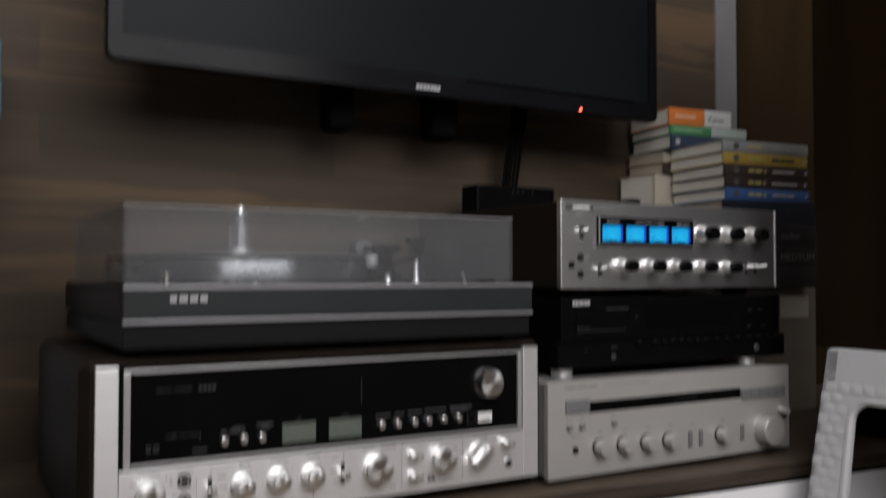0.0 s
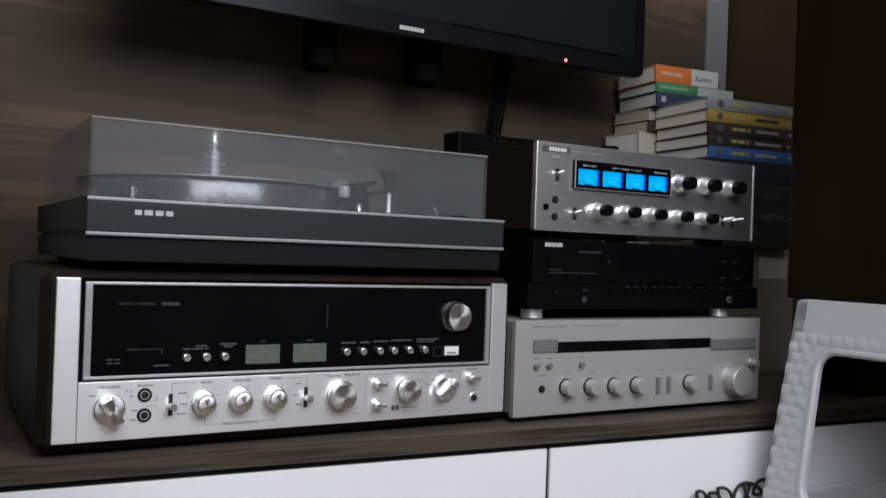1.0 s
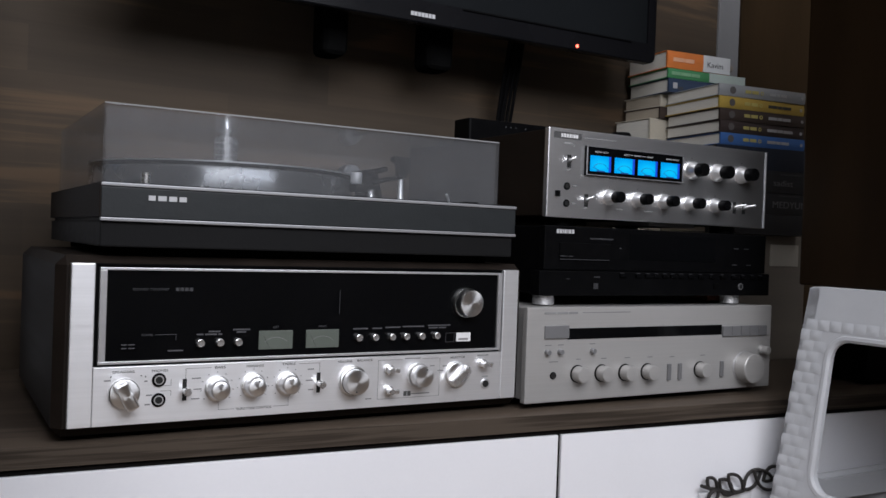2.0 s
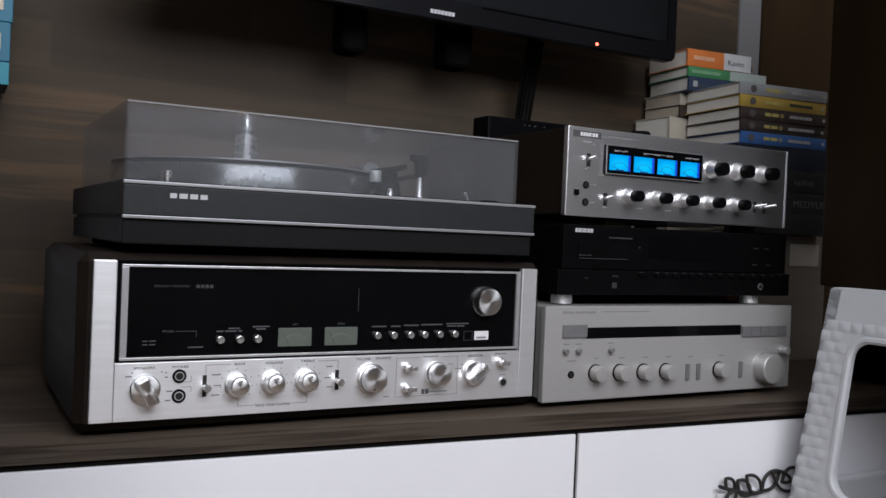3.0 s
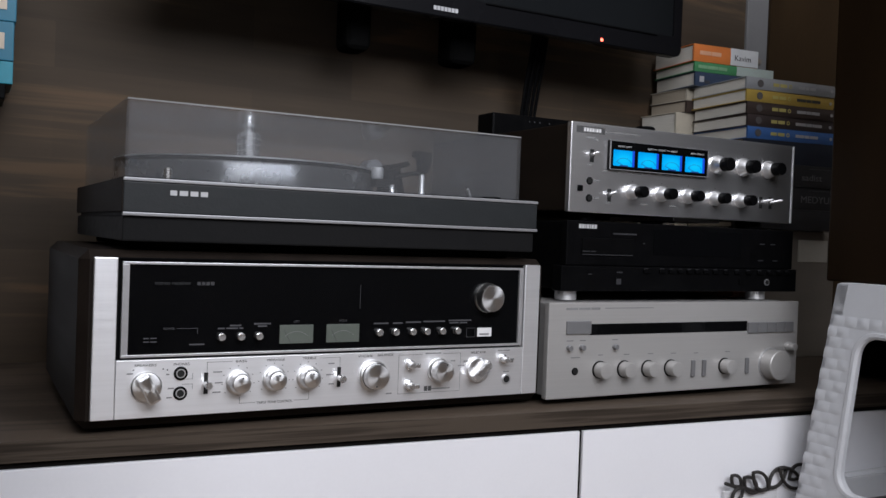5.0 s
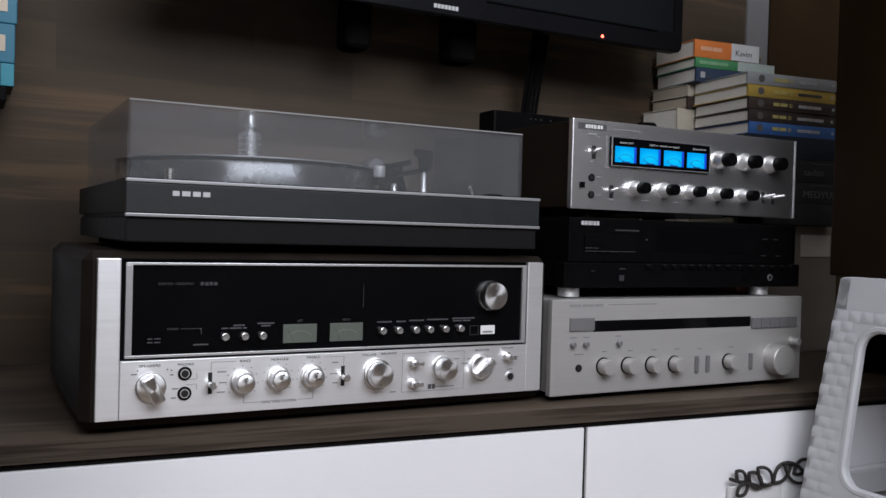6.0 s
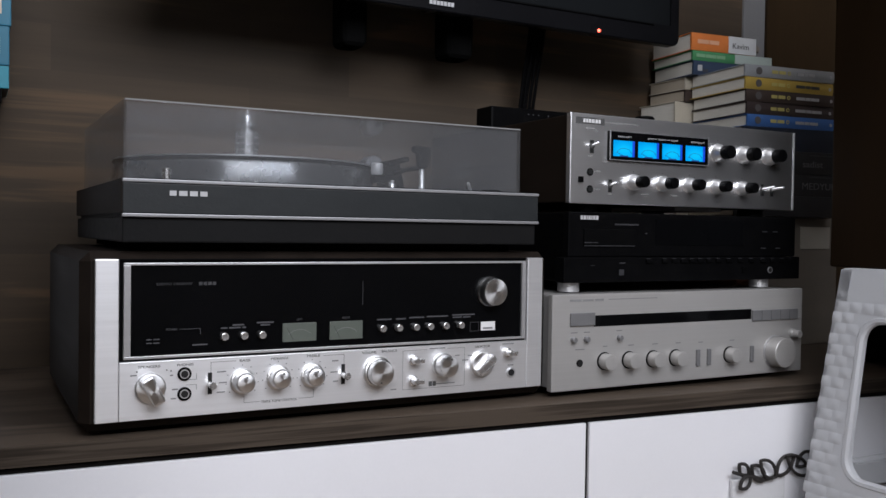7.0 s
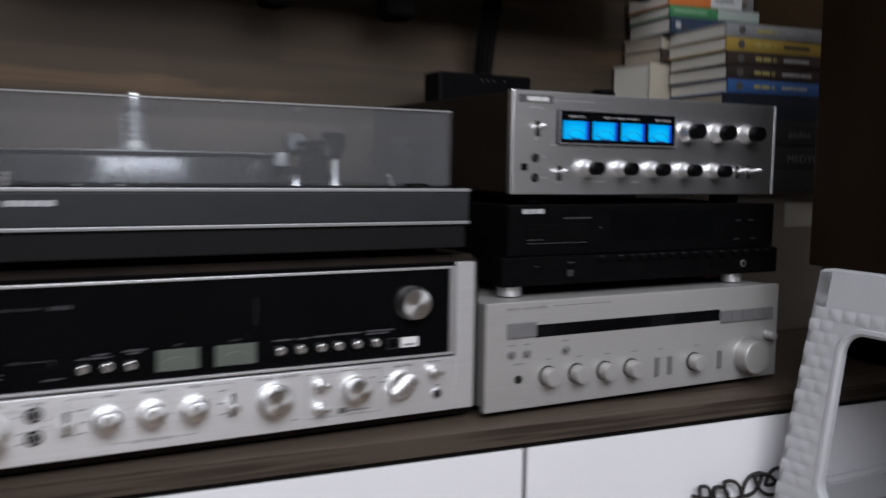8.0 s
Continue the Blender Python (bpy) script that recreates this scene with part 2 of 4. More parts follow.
M["pages"] = mat("book_pages", (0.70, 0.665, 0.59), 0.85, vary=0.12, scale=30, stretch=(1, 1, 30), bump=0.3, fine=200)
M["pages_beige"] = mat("beige_book_pages", (0.42, 0.36, 0.28), 0.85, vary=0.14, scale=30, stretch=(1, 1, 30), bump=0.3, fine=200)
for key, col in dict(grey=(0.33, 0.34, 0.35), gold=(0.48, 0.33, 0.07), brown=(0.055, 0.038, 0.032), maroon=(0.050, 0.036, 0.034),
                     blue=(0.05, 0.14, 0.38), orange=(0.72, 0.21, 0.05), white=(0.72, 0.73, 0.74), green=(0.07, 0.27, 0.11),
                     pale_green=(0.50, 0.58, 0.54), navy=(0.035, 0.055, 0.10), black=(0.016, 0.016, 0.018), ink_navy=(0.012, 0.017, 0.030),
                     cream=(0.52, 0.47, 0.38), teal=(0.008, 0.135, 0.215), teal_light=(0.02, 0.24, 0.32)).items():
    M["cover_" + key] = mat(key + "_book_cover", col, 0.5, vary=0.10, scale=25, bump=0.05)
M["label_cream"] = mat("cream_paper_label", (0.58, 0.50, 0.40), 0.7, vary=0.06)
M["taupe"] = mat("taupe_board", (0.185, 0.160, 0.132), 0.6, vary=0.14, scale=12, stretch=(0.3, 1, 2), bump=0.1)
M["cream"] = mat("cream_plastic", (0.45, 0.42, 0.36), 0.5, vary=0.05)
M["white_plastic"] = mat("white_moulded_plastic", (0.51, 0.52, 0.54), 0.5, vary=0.04, scale=25, bump=0.05)
M["iron"] = mat("blackened_iron", (0.03, 0.027, 0.025), 0.55, 0.3, vary=0.3, scale=60, bump=0.3)
M["frost"] = mat("frosted_grey_panel", (0.66, 0.66, 0.67), 0.5, vary=0.06, scale=10)
M["grey_trim"] = mat("light_grey_door_trim", (0.18, 0.18, 0.184), 0.5, vary=0.08, scale=12)
M["plaster"] = mat("off_white_plaster", (0.78, 0.76, 0.73), 0.9, vary=0.05, scale=8, bump=0.2)
M["plaster_mid"] = mat("greige_plaster", (0.66, 0.64, 0.62), 0.9, vary=0.05, scale=8, bump=0.2)
# dark tone for the unseen side walls, to cut bounce light
M["plaster_dim"] = mat("dark_unseen_wall", (0.13, 0.12, 0.11), 0.9, vary=0.06, scale=8, bump=0.2)
M["floor"] = laminate("floor_laminate", (0.20, 0.15, 0.11), (0.26, 0.20, 0.15), (0.33, 0.26, 0.20), 0.4)


# ---------- mesh helpers ----------
def thing(name, label, category, at=(0, 0, 0), rz=0.0, group="", kind=""):
    ob = new(name)
    ob.empty_display_size = 0.05
    ob.matrix_world = pose(*at, 0, 0, rz)
    return tagged(ob, label, category, group, kind)


def root_of(ob):
    while ob.parent:
        ob = ob.parent
    return ob


def part(name, bm, material, parent, label="", smooth=False):
    """Links a bmesh, given in the place's own metres (or the turned unit's), as one mesh under a thing or a part."""
    base = root_of(parent).location
    bmesh.ops.translate(bm, verts=bm.verts, vec=(-base[0], -base[1], -base[2]))
    me = bpy.data.meshes.new(name)
    bm.to_mesh(me)
    bm.free()
    me.materials.append(material)
    if smooth:
        for p in me.polygons:
            p.use_smooth = True
        me.set_sharp_from_angle(angle=radians(35))
    ob = new(name, me)
    ob.parent = parent
    return tagged(ob, label)


def solid(name, bm, material, label, category, rz=0.0, kind="structure"):
    """A one-mesh piece of the setting."""
    me = bpy.data.meshes.new(name)
    bm.to_mesh(me)
    bm.free()
    me.materials.append(material)
    ob = new(name, me)
    ob.matrix_world = pose(0, 0, 0, 0, 0, rz)
    return tagged(ob, label, category, "", kind)


def box(x0, x1, y0, y1, z0, z1, bevel=0.0, seg=2, bm=None):
    made = bmesh.new()
    r = bmesh.ops.create_cube(made, size=1.0)
    for v in r["verts"]:
        v.co = ((x0 + x1) / 2 + v.co.x * (x1 - x0), (y0 + y1) / 2 + v.co.y * (y1 - y0), (z0 + z1) / 2 + v.co.z * (z1 - z0))
    if bevel:
        bmesh.ops.bevel(made, geom=made.edges[:], offset=bevel, segments=seg, affect="EDGES", profile=0.6)
    if bm is None:
        return made
    join(bm, made)
    return bm


def join(bm, other):
    me = bpy.data.meshes.new("tmp")
    other.to_mesh(me)
    other.free()
    bm.from_mesh(me)
    bpy.data.meshes.remove(me)
    return bm


def lathe(profile, centre, axis="-y", n=32, bm=None, cap=True):
    """A turned solid: profile of (radius, distance along the axis)."""
    bm = bm or bmesh.new()
    rings = []
    for r, d in profile:
        ring = []
        for i in range(n):
            a = 2 * math.pi * i / n
            c, s = r * math.cos(a), r * math.sin(a)
            if axis == "-y":
                co = (centre[0] + c, centre[1] - d, centre[2] + s)
            else:
                co = (centre[0] + c, centre[1] + s, centre[2] + d)
            ring.append(bm.verts.new(co))
        rings.append(ring)
    flip = axis == "-y"
    for a, b in zip(rings, rings[1:]):
        for i in range(n):
            q = (a[i], a[(i + 1) % n], b[(i + 1) % n], b[i])
            bm.faces.new(q)
    if cap:
        bm.faces.new(rings[0][::-1])
        bm.faces.new(rings[-1])
    bmesh.ops.recalc_face_normals(bm, faces=bm.faces[:])
    return bm


def prism(points, y0, y1, bevel=0.0):
    """A solid from an outline of (x, z), between two depths."""
    bm = bmesh.new()
    a = [bm.verts.new((x, y0, z)) for x, z in points]
    b = [bm.verts.new((x, y1, z)) for x, z in points]
    n = len(points)
    bm.faces.new(a)
    bm.faces.new(b[::-1])
    for i in range(n):
        bm.faces.new((a[i], b[i], b[(i + 1) % n], a[(i + 1) % n]))
    bmesh.ops.recalc_face_normals(bm, faces=bm.faces[:])
    if bevel:
        bmesh.ops.bevel(bm, geom=bm.edges[:], offset=bevel, segments=2, affect="EDGES")
    return bm


def tube(points, r, closed=False, res=4, sharp=()):
    """A round wire through points, as a bmesh."""
    cu = bpy.data.curves.new("wire", "CURVE")
    cu.dimensions, cu.bevel_depth, cu.bevel_resolution, cu.resolution_u = "3D", r, 2, res
    cu.use_fill_caps = True
    sp = cu.splines.new("BEZIER")
    sp.bezier_points.add(len(points) - 1)
    for bp, p in zip(sp.bezier_points, points):
        bp.co = p
        bp.handle_left_type = bp.handle_right_type = "AUTO"
    for i in sharp:
        sp.bezier_points[i].handle_left_type = sp.bezier_points[i].handle_right_type = "VECTOR"
    sp.use_cyclic_u = closed
    return from_curve(cu)


def from_curve(cu):
    ob = bpy.data.objects.new("wire", cu)
    scene.collection.objects.link(ob)
    me = bpy.data.meshes.new_from_object(ob.evaluated_get(bpy.context.evaluated_depsgraph_get()))
    bpy.data.objects.remove(ob)
    bpy.data.curves.remove(cu)
    bm = bmesh.new()
    bm.from_mesh(me)
    bpy.data.meshes.remove(me)
    return bm


def words(text, x, y, z, size, width=0.0, thick=0.0002, align="LEFT"):
    """Lettering on a face that looks along -y, with its base line's start (or middle) at x, z; width squeezes it."""
    cu = bpy.data.curves.new("lettering", "FONT")
    cu.body, cu.size, cu.extrude, cu.align_x = text, size, thick, align
    bm = from_curve(cu)
    if width:
        xs = [v.co.x for v in bm.verts]
        k = width / (max(xs) - min(xs))
        for v in bm.verts:
            v.co.x *= k
    for v in bm.verts:
        v.co = (x + v.co.x, y - v.co.z, z + v.co.y)
    return bm


def bars(x, z, widths, h, y, gap=0.0015, thick=0.0003):
    """Plain bars in place of writing that cannot be read."""
    bm = bmesh.new()
    for w in widths:
        box(x, x + w, y - thick, y, z, z + h, bm=bm)
        x += w + gap
    return bm


def knob(name, x, z, r, d, y, parent, material, skirt=0.0, label="", pointer=None, n=36):
    """A turned knob on a front panel, with a chamfered face, and a pointer mark."""
    prof = [(r * 0.98, 0), (r, 0.0008), (r * 0.97, d - 0.0012), (r * 0.93, d - 0.0003), (r * 0.80, d), (r * 0.3, d - 0.0002), (0.0001, d - 0.0002)]
    if skirt:
        prof = [(skirt, 0), (skirt, d * 0.22), (skirt * 0.96, d * 0.27), (r * 1.02, d * 0.32)] + prof[2:]
    k = part(name, lathe(prof, (x, y, z), n=n), material, parent, label, smooth=True)
    if pointer is not None:
        a = radians(pointer)
        bm = bmesh.new()
        lathe([(0.0011, 0), (0.0011, 0.0004)], (x + 0.72 * r * math.sin(a), y - d + 0.0002, z + 0.72 * r * math.cos(a)), n=10, bm=bm)
        part("pointer", bm, M["ink"], k)
    return k


# ---------- the room ----------
TURN_Z = -4.2
WALL_Y = 0.505

wall = solid("wall_north", box(-2.4, 1.374, WALL_Y, WALL_Y + 0.12, 0, 2.6), M["wall_wood"], "grey-brown wood laminate wall panel behind the shelf", "wall")
solid("trim", box(1.374, 1.438, WALL_Y - 0.006, WALL_Y + 0.1, 0, 2.6, 0.002), M["grey_trim"], "light grey upright trim strip beside the wall panel", "trim")
solid("wall_north_2", box(1.438, 2.9, WALL_Y - 0.012, WALL_Y + 0.12, 0, 2.6), M["panel_wood"], "dark brown wood wall panel beyond the trim", "wall")
# unseen floor, ceiling and outer walls, added with tones that steer bounce light
solid("floor", box(-2.6, 3.0, -1.95, 1.0, -0.1, 0.0), M["floor"], "unseen brown laminate floor, lightened for bounce light", "floor")
solid("ceiling", box(-2.6, 3.0, -1.95, 1.0, 2.6, 2.7), M["plaster"], "unseen off-white ceiling, lightened for bounce light", "ceiling")
solid("wall_west", box(-2.5, -2.4, -1.9, 1.0, 0, 2.6), M["plaster_dim"], "unseen side wall, darkened to cut bounce light", "wall")
solid("wall_east", box(2.8, 2.9, -1.9, 1.0, 0, 2.6), M["plaster_dim"], "unseen side wall, darkened to cut bounce light", "wall")
south = bmesh.new()
for x0, x1, z0, z1 in ((-2.4, -1.21, 0, 2.6), (1.11, 2.8, 0, 2.6), (-1.21, 1.11, 0, 1.14), (-1.21, 1.11, 2.22, 2.6)):
    box(x0, x1, -1.89, -1.77, z0, z1, bm=south)
solid("wall_south", south, M["plaster_mid"], "unseen wall with a window opening, lightened for bounce light", "wall")

# ---------- the low unit: shelf board and drawers ----------
def to_wall(bm):
    """Runs the back of a piece of the turned unit up to the straight wall."""
    for v in bm.verts:
        if v.co.y > 0.3:
            v.co.y = WALL_Y - 0.003 - math.tan(radians(TURN_Z)) * v.co.x
    return bm


unit = thing("media_unit", "low media unit with brown wood top and white lacquered drawers", "media unit", rz=TURN_Z)
part("shelf_board", to_wall(box(-1.3, 2.2, 0.004, 0.5, 0.2812, 0.3005, 0.0012)), M["shelf_wood"], unit, "brown wood-grain shelf board")
# strip over the board's front, toned down for its shade
part("shaded_front_strip", box(-1.3, 2.2, 0.0025, 0.0040, 0.2814, 0.3003), M["shelf_edge"], unit, "shelf front in a darker copy of the shelf wood")
# black filler paints the shade under the shelf board
part("gap_shade_strip", box(-1.29, 2.19, 0.0085, 0.0290, 0.2746, 0.2808), M["gap"], unit, "black strip painting the shade in the gap above the drawers")
part("carcass", to_wall(box(-1.3, 2.2, 0.03, 0.5, 0.03, 0.2808)), M["gap"], unit, "dark recessed carcass")
for x0, x1 in ((-1.29, -0.4315), (-0.4275, 0.5530), (0.5580, 1.42), (1.424, 2.19)):
    part("drawer_front", box(x0, x1, 0.006, 0.0295, 0.045, 0.2742, 0.0012), M["white_lacquer"], unit, "white lacquered drawer front")

# black fillers paint the shade in the seams
for x0, x1 in ((-0.4315, -0.4275), (0.5530, 0.5580), (1.42, 1.424)):
    part("seam_shade_strip", box(x0 + 0.0002, x1 - 0.0002, 0.0100, 0.0290, 0.045, 0.2738), M["gap"], unit, "black strip painting the shade between drawers")


# ---------- silver receiver with a black dial ----------
def receiver():
    t = thing("stereo_receiver", "silver vintage stereo receiver with black dial in dark wood case", "receiver", (0.25, 0.2, 0.3005))
    part("case", box(-0.0125, 0.5205, 0.0052, 0.345, 0.307, 0.4795, 0.0092, 1), M["case_wood"], t, "dark wood case")
    for x in (0.02, 0.488):
        for y in (0.05, 0.34):
            part("foot", lathe([(0.012, 0), (0.013, 0.002), (0.013, 0.0075)], (x, y, 0.3005), "z", 16), M["rubber"], t)
    face = part("faceplate", box(0.0219, 0.486, -0.0005, 0.012, 0.317, 0.3735, 0.0006), M["alu"], t, "brushed aluminium control panel")
    part("end_cap", box(0.0, 0.0215, -0.0012, 0.012, 0.317, 0.4725, 0.0010), M["alu"], t, "brushed aluminium end cap")
    part("end_cap", box(0.4864, 0.508, -0.0012, 0.012, 0.317, 0.4725, 0.0010), M["alu"], t, "brushed aluminium end cap")
    part("top_strip", box(0.0219, 0.486, 0.001, 0.012, 0.4712, 0.4725), M["black_plastic"], t)
    part("dial_surround", box(0.0219, 0.486, 0.004, 0.013, 0.3737, 0.471), M["black_plastic"], t)
    dial = part("dial_glass", box(0.0325, 0.479, 0.0022, 0.006, 0.3785, 0.4662), M["black_gloss"], t, "black dial window with faint print")
    fr = bmesh.new()
    for b in ((0.0258, 0.4845, 0.3760, 0.3786), (0.0258, 0.4845, 0.4664, 0.4688), (0.0258, 0.0322, 0.3786, 0.4664), (0.4790, 0.4845, 0.3786, 0.4664)):
        box(b[0], b[1], -0.0008, 0.008, b[2], b[3], 0.0004, bm=fr)
    part("dial_frame", fr, M["alu_dark"], t, "bright aluminium dial frame")
    yd = 0.0021
    part("lettering", words("stereo receiver", 0.0560, yd, 0.4468, 0.0050, 0.035), M["print_dark"], dial)
    part("model_bar", bars(0.0970, 0.4462, (0.0036, 0.0036, 0.0036, 0.0036), 0.0034, yd, 0.0009), M["print_dark"], dial)
    part("lettering", words("POWER", 0.0655, yd, 0.4022, 0.0032), M["print_dim"], dial)
    part("marking", bars(0.0785, 0.4030, (0.020,), 0.0005, yd), M["print_dim"], dial)
    part("marking", bars(0.0985, 0.3975, (0.0005,), 0.0060, yd), M["print_dim"], dial)
    part("marking", bars(0.047, 0.3935, (0.005, 0.006), 0.0012, yd), M["print_dim"], dial)
    part("marking", bars(0.047, 0.3900, (0.005, 0.006), 0.0012, yd), M["print_dim"], dial)
    part("marking", bars(0.0910, 0.3864, (0.015,), 0.0014, yd), M["print_dim"], dial)
    for x, z, w in ((0.131, 0.4045, (0.012,)), (0.119, 0.4018, (0.007, 0.012, 0.004)), (0.156, 0.4060, (0.018,)), (0.160, 0.4035, (0.010,)),
                    (0.2905, 0.4042, (0.018,)), (0.314, 0.4042, (0.012,)), (0.330, 0.4050, (0.019,)), (0.352, 0.4055, (0.028,)), (0.385, 0.4062, (0.030,)), (0.386, 0.4035, (0.012, 0.010))):
        part("marking", bars(x, z, w, 0.0016, yd), M["print_dim"], dial)
    part("marking", bars(0.2732, 0.4215, (0.0006,), 0.026, yd), M["print_dark"], dial)
    for b in ((0.4090, 0.4210, 0.3974, 0.3980), (0.4090, 0.4210, 0.3870, 0.3876), (0.4090, 0.4096, 0.3876, 0.3974), (0.4204, 0.4210, 0.3876, 0.3974)):
        part("marking", box(b[0], b[1], yd - 0.0002, yd + 0.0002, b[2], b[3]), M["print_dark"], dial)
    for x in ((0.1220, 0.3945), (0.1419, 0.3945), (0.1608, 0.3945), (0.2962, 0.3955), (0.3162, 0.3955), (0.3371, 0.3955), (0.3550, 0.3955), (0.3749, 0.3955), (0.3948, 0.3955)):
        knob("push_button", x[0], x[1], 0.0041, 0.007, 0.0022, t, M["chrome"], n=20)
    for x0, x1, word in ((0.1835, 0.2205, "LEFT"), (0.2355, 0.2735, "RIGHT")):
        m = part("level_meter", box(x0, x1, 0.0012, 0.004, 0.3855, 0.4050, 0.0003), M["meter_pale"], t, "pale green level meter")
        arc = [((x0 + x1) / 2 + 0.016 * math.sin(a), 0.0012, 0.3845 + 0.0135 * math.cos(a)) for a in [radians(-50 + 10 * i) for i in range(11)]]
        part("scale", tube(arc, 0.0002, res=2), M["ink_soft"], m)
        part("needle", tube([(x0 + 0.005, 0.0011, 0.4), (x0 + 0.012, 0.0011, 0.3865)], 0.00025, res=1), M["ink"], m)
        part("lettering", words(word, (x0 + x1) / 2, yd, 0.4075, 0.0032, align="CENTER"), M["print_dim"], m)
    part("badge", box(0.4235, 0.4428, 0.0012, 0.003, 0.3875, 0.3978, 0.0003), M["white_badge"], t, "white maker's badge")
    part("badge_mark", bars(0.4262, 0.3892, (0.013,), 0.0022, 0.0012), M["ink_soft"], t)
    tk = knob("tuning_knob", 0.4354, 0.4332, 0.0162, 0.015, 0.0022, t, M["spun"], skirt=0.0174, label="large spun aluminium tuning knob", n=56)

    # control row
    yf = -0.0006
    for x, z, w, s in ((0.0390, 0.3672, 0.0205, 0.0034),):
        part("lettering", words("SPEAKERS", x, yf, z, s, w), M["ink"], face)
    part("lettering", words("PHONES", 0.0758, yf, 0.3672, 0.0033, 0.0155), M["ink"], face)
    part("lettering", words("BASS", 0.1375, yf, 0.3680, 0.0033, 0.0110), M["ink"], face)
    part("lettering", words("MIDRANGE", 0.1705, yf, 0.3680, 0.0033, 0.0185), M["ink"], face)
    part("lettering", words("TREBLE", 0.2090, yf, 0.3686, 0.0033, 0.0150), M["ink"], face)
    part("lettering", words("TRIPLE TONE CONTROL", 0.1605, yf, 0.3243, 0.0034, 0.0385), M["ink"], face)
    part("lettering", words("VOLUME", 0.2725, yf, 0.3685, 0.0034, 0.017), M["ink"], face)
    part("lettering", words("BALANCE", 0.2955, yf, 0.3690, 0.0034, 0.0185), M["ink"], face)
    part("lettering", words("SELECTOR", 0.4150, yf, 0.3680, 0.0034, 0.020), M["ink"], face)
    for x, z, w in ((0.355, 0.3695, (0.020,)), (0.452, 0.3700, (0.016,)), (0.460, 0.3445, (0.008,)), (0.362, 0.3290, (0.026,)), (0.307, 0.3265, (0.007,)),
                    (0.032, 0.3600, (0.006,)), (0.069, 0.3580, (0.003,)), (0.071, 0.3440, (0.006,)), (0.070, 0.3350, (0.005,)),
                    (0.115, 0.3585, (0.009,)), (0.117, 0.3475, (0.008,)), (0.115, 0.3380, (0.008,)), (0.238, 0.3625, (0.007,)), (0.236, 0.3505, (0.008,)), (0.239, 0.3405, (0.006,)),
                    (0.405, 0.3590, (0.006,)), (0.398, 0.3540, (0.008,)), (0.365, 0.3560, (0.006,)), (0.388, 0.3600, (0.006,))):
        part("marking", bars(x, z, w, 0.0012, yf), M["ink_soft"], face)
    for b in ((0.109, 0.1345, 0.3690, 0.3694), (0.1088, 0.1092, 0.3590, 0.3694), (0.1425, 0.1429, 0.3257, 0.3325), (0.1429, 0.1590, 0.3257, 0.3261), (0.2005, 0.217, 0.3257, 0.3261),
              (0.2168, 0.2172, 0.3257, 0.3345), (0.228, 0.2515, 0.3692, 0.3696), (0.2512, 0.2516, 0.360, 0.3696),
              (0.3215, 0.3219, 0.3255, 0.3695), (0.3219, 0.352, 0.3691, 0.3695), (0.378, 0.401, 0.3691, 0.3695), (0.4007, 0.4011, 0.3255, 0.3695), (0.3219, 0.4007, 0.3255, 0.3259),
              (0.0845, 0.095, 0.3530, 0.3534), (0.0946, 0.095, 0.3534, 0.3590), (0.0845, 0.095, 0.3480, 0.3484), (0.0946, 0.095, 0.3430, 0.3480)):
        part("marking", box(b[0], b[1], yf - 0.0002, yf + 0.0002, b[2], b[3]), M["ink_soft"], face)
    for x, z in ((0.0695, 0.3625), (0.0655, 0.3635), (0.0375, 0.3635)):
        part("marking", bars(x, z, (0.0012,), 0.0012, yf), M["ink"], face)
    # speaker selector with a bar grip
    x, z = (0.0504, 0.3476)
    k = part("speaker_selector", lathe([(0.0146, 0), (0.0146, 0.003), (0.0140, 0.0038), (0.0132, 0.0042)], (x, yf, z), n=40), M["spun"], t, "aluminium selector with bar grip", True)
    grip = box(-0.0060, 0.0060, -0.019, -0.0040, -0.0150, 0.0136, 0.0024)
    bmesh.ops.rotate(grip, verts=grip.verts, cent=(0, 0, 0), matrix=Matrix.Rotation(radians(-28), 3, "Y"))
    bmesh.ops.translate(grip, verts=grip.verts, vec=(x, yf, z))
    part("grip", grip, M["spun"], k)
    for z in (0.3592, 0.3395):
        j = part("headphone_jack", lathe([(0.0068, 0), (0.0068, 0.001), (0.0056, 0.0014), (0.0052, 0.0010)], (0.083, yf, z), n=28), M["black_plastic"], t, smooth=True)
        part("ring", lathe([(0.0046, 0), (0.0046, 0.0016), (0.0036, 0.0016)], (0.083, yf, z), n=24), M["alu_dark"], j)
        part("hole", lathe([(0.0035, 0.001), (0.0035, 0.0019)], (0.083, yf, z), n=20), M["hole"], j)
    for x in (0.108, 0.2505):
        sl = part("slide_switch", box(x - 0.0020, x + 0.0020, yf - 0.0006, yf + 0.0004, 0.3375, 0.3590), M["hole"], t)
        part("lever", lathe([(0.0030, 0), (0.0038, 0.006), (0.0040, 0.0125), (0.0030, 0.0140)], (x + 0.0005, yf, 0.3475), n=18), M["chrome"], sl, smooth=True)
    for c, a in (((0.1408, 0.3480), 8), ((0.1784, 0.3493), 14), ((0.2154, 0.3493), 10)):
        k = part("tone_knob", lathe([(0.0128, 0), (0.0128, 0.0024), (0.0122, 0.0030), (0.0108, 0.0034), (0.0098, 0.0140), (0.0090, 0.0150), (0.0086, 0.0153), (0.0001, 0.0156)], (c[0], yf, c[1]), n=36), M["spun"], t, "spun aluminium tone knob", True)
        for i in range(-4, 5):
            u = radians(i * 32)
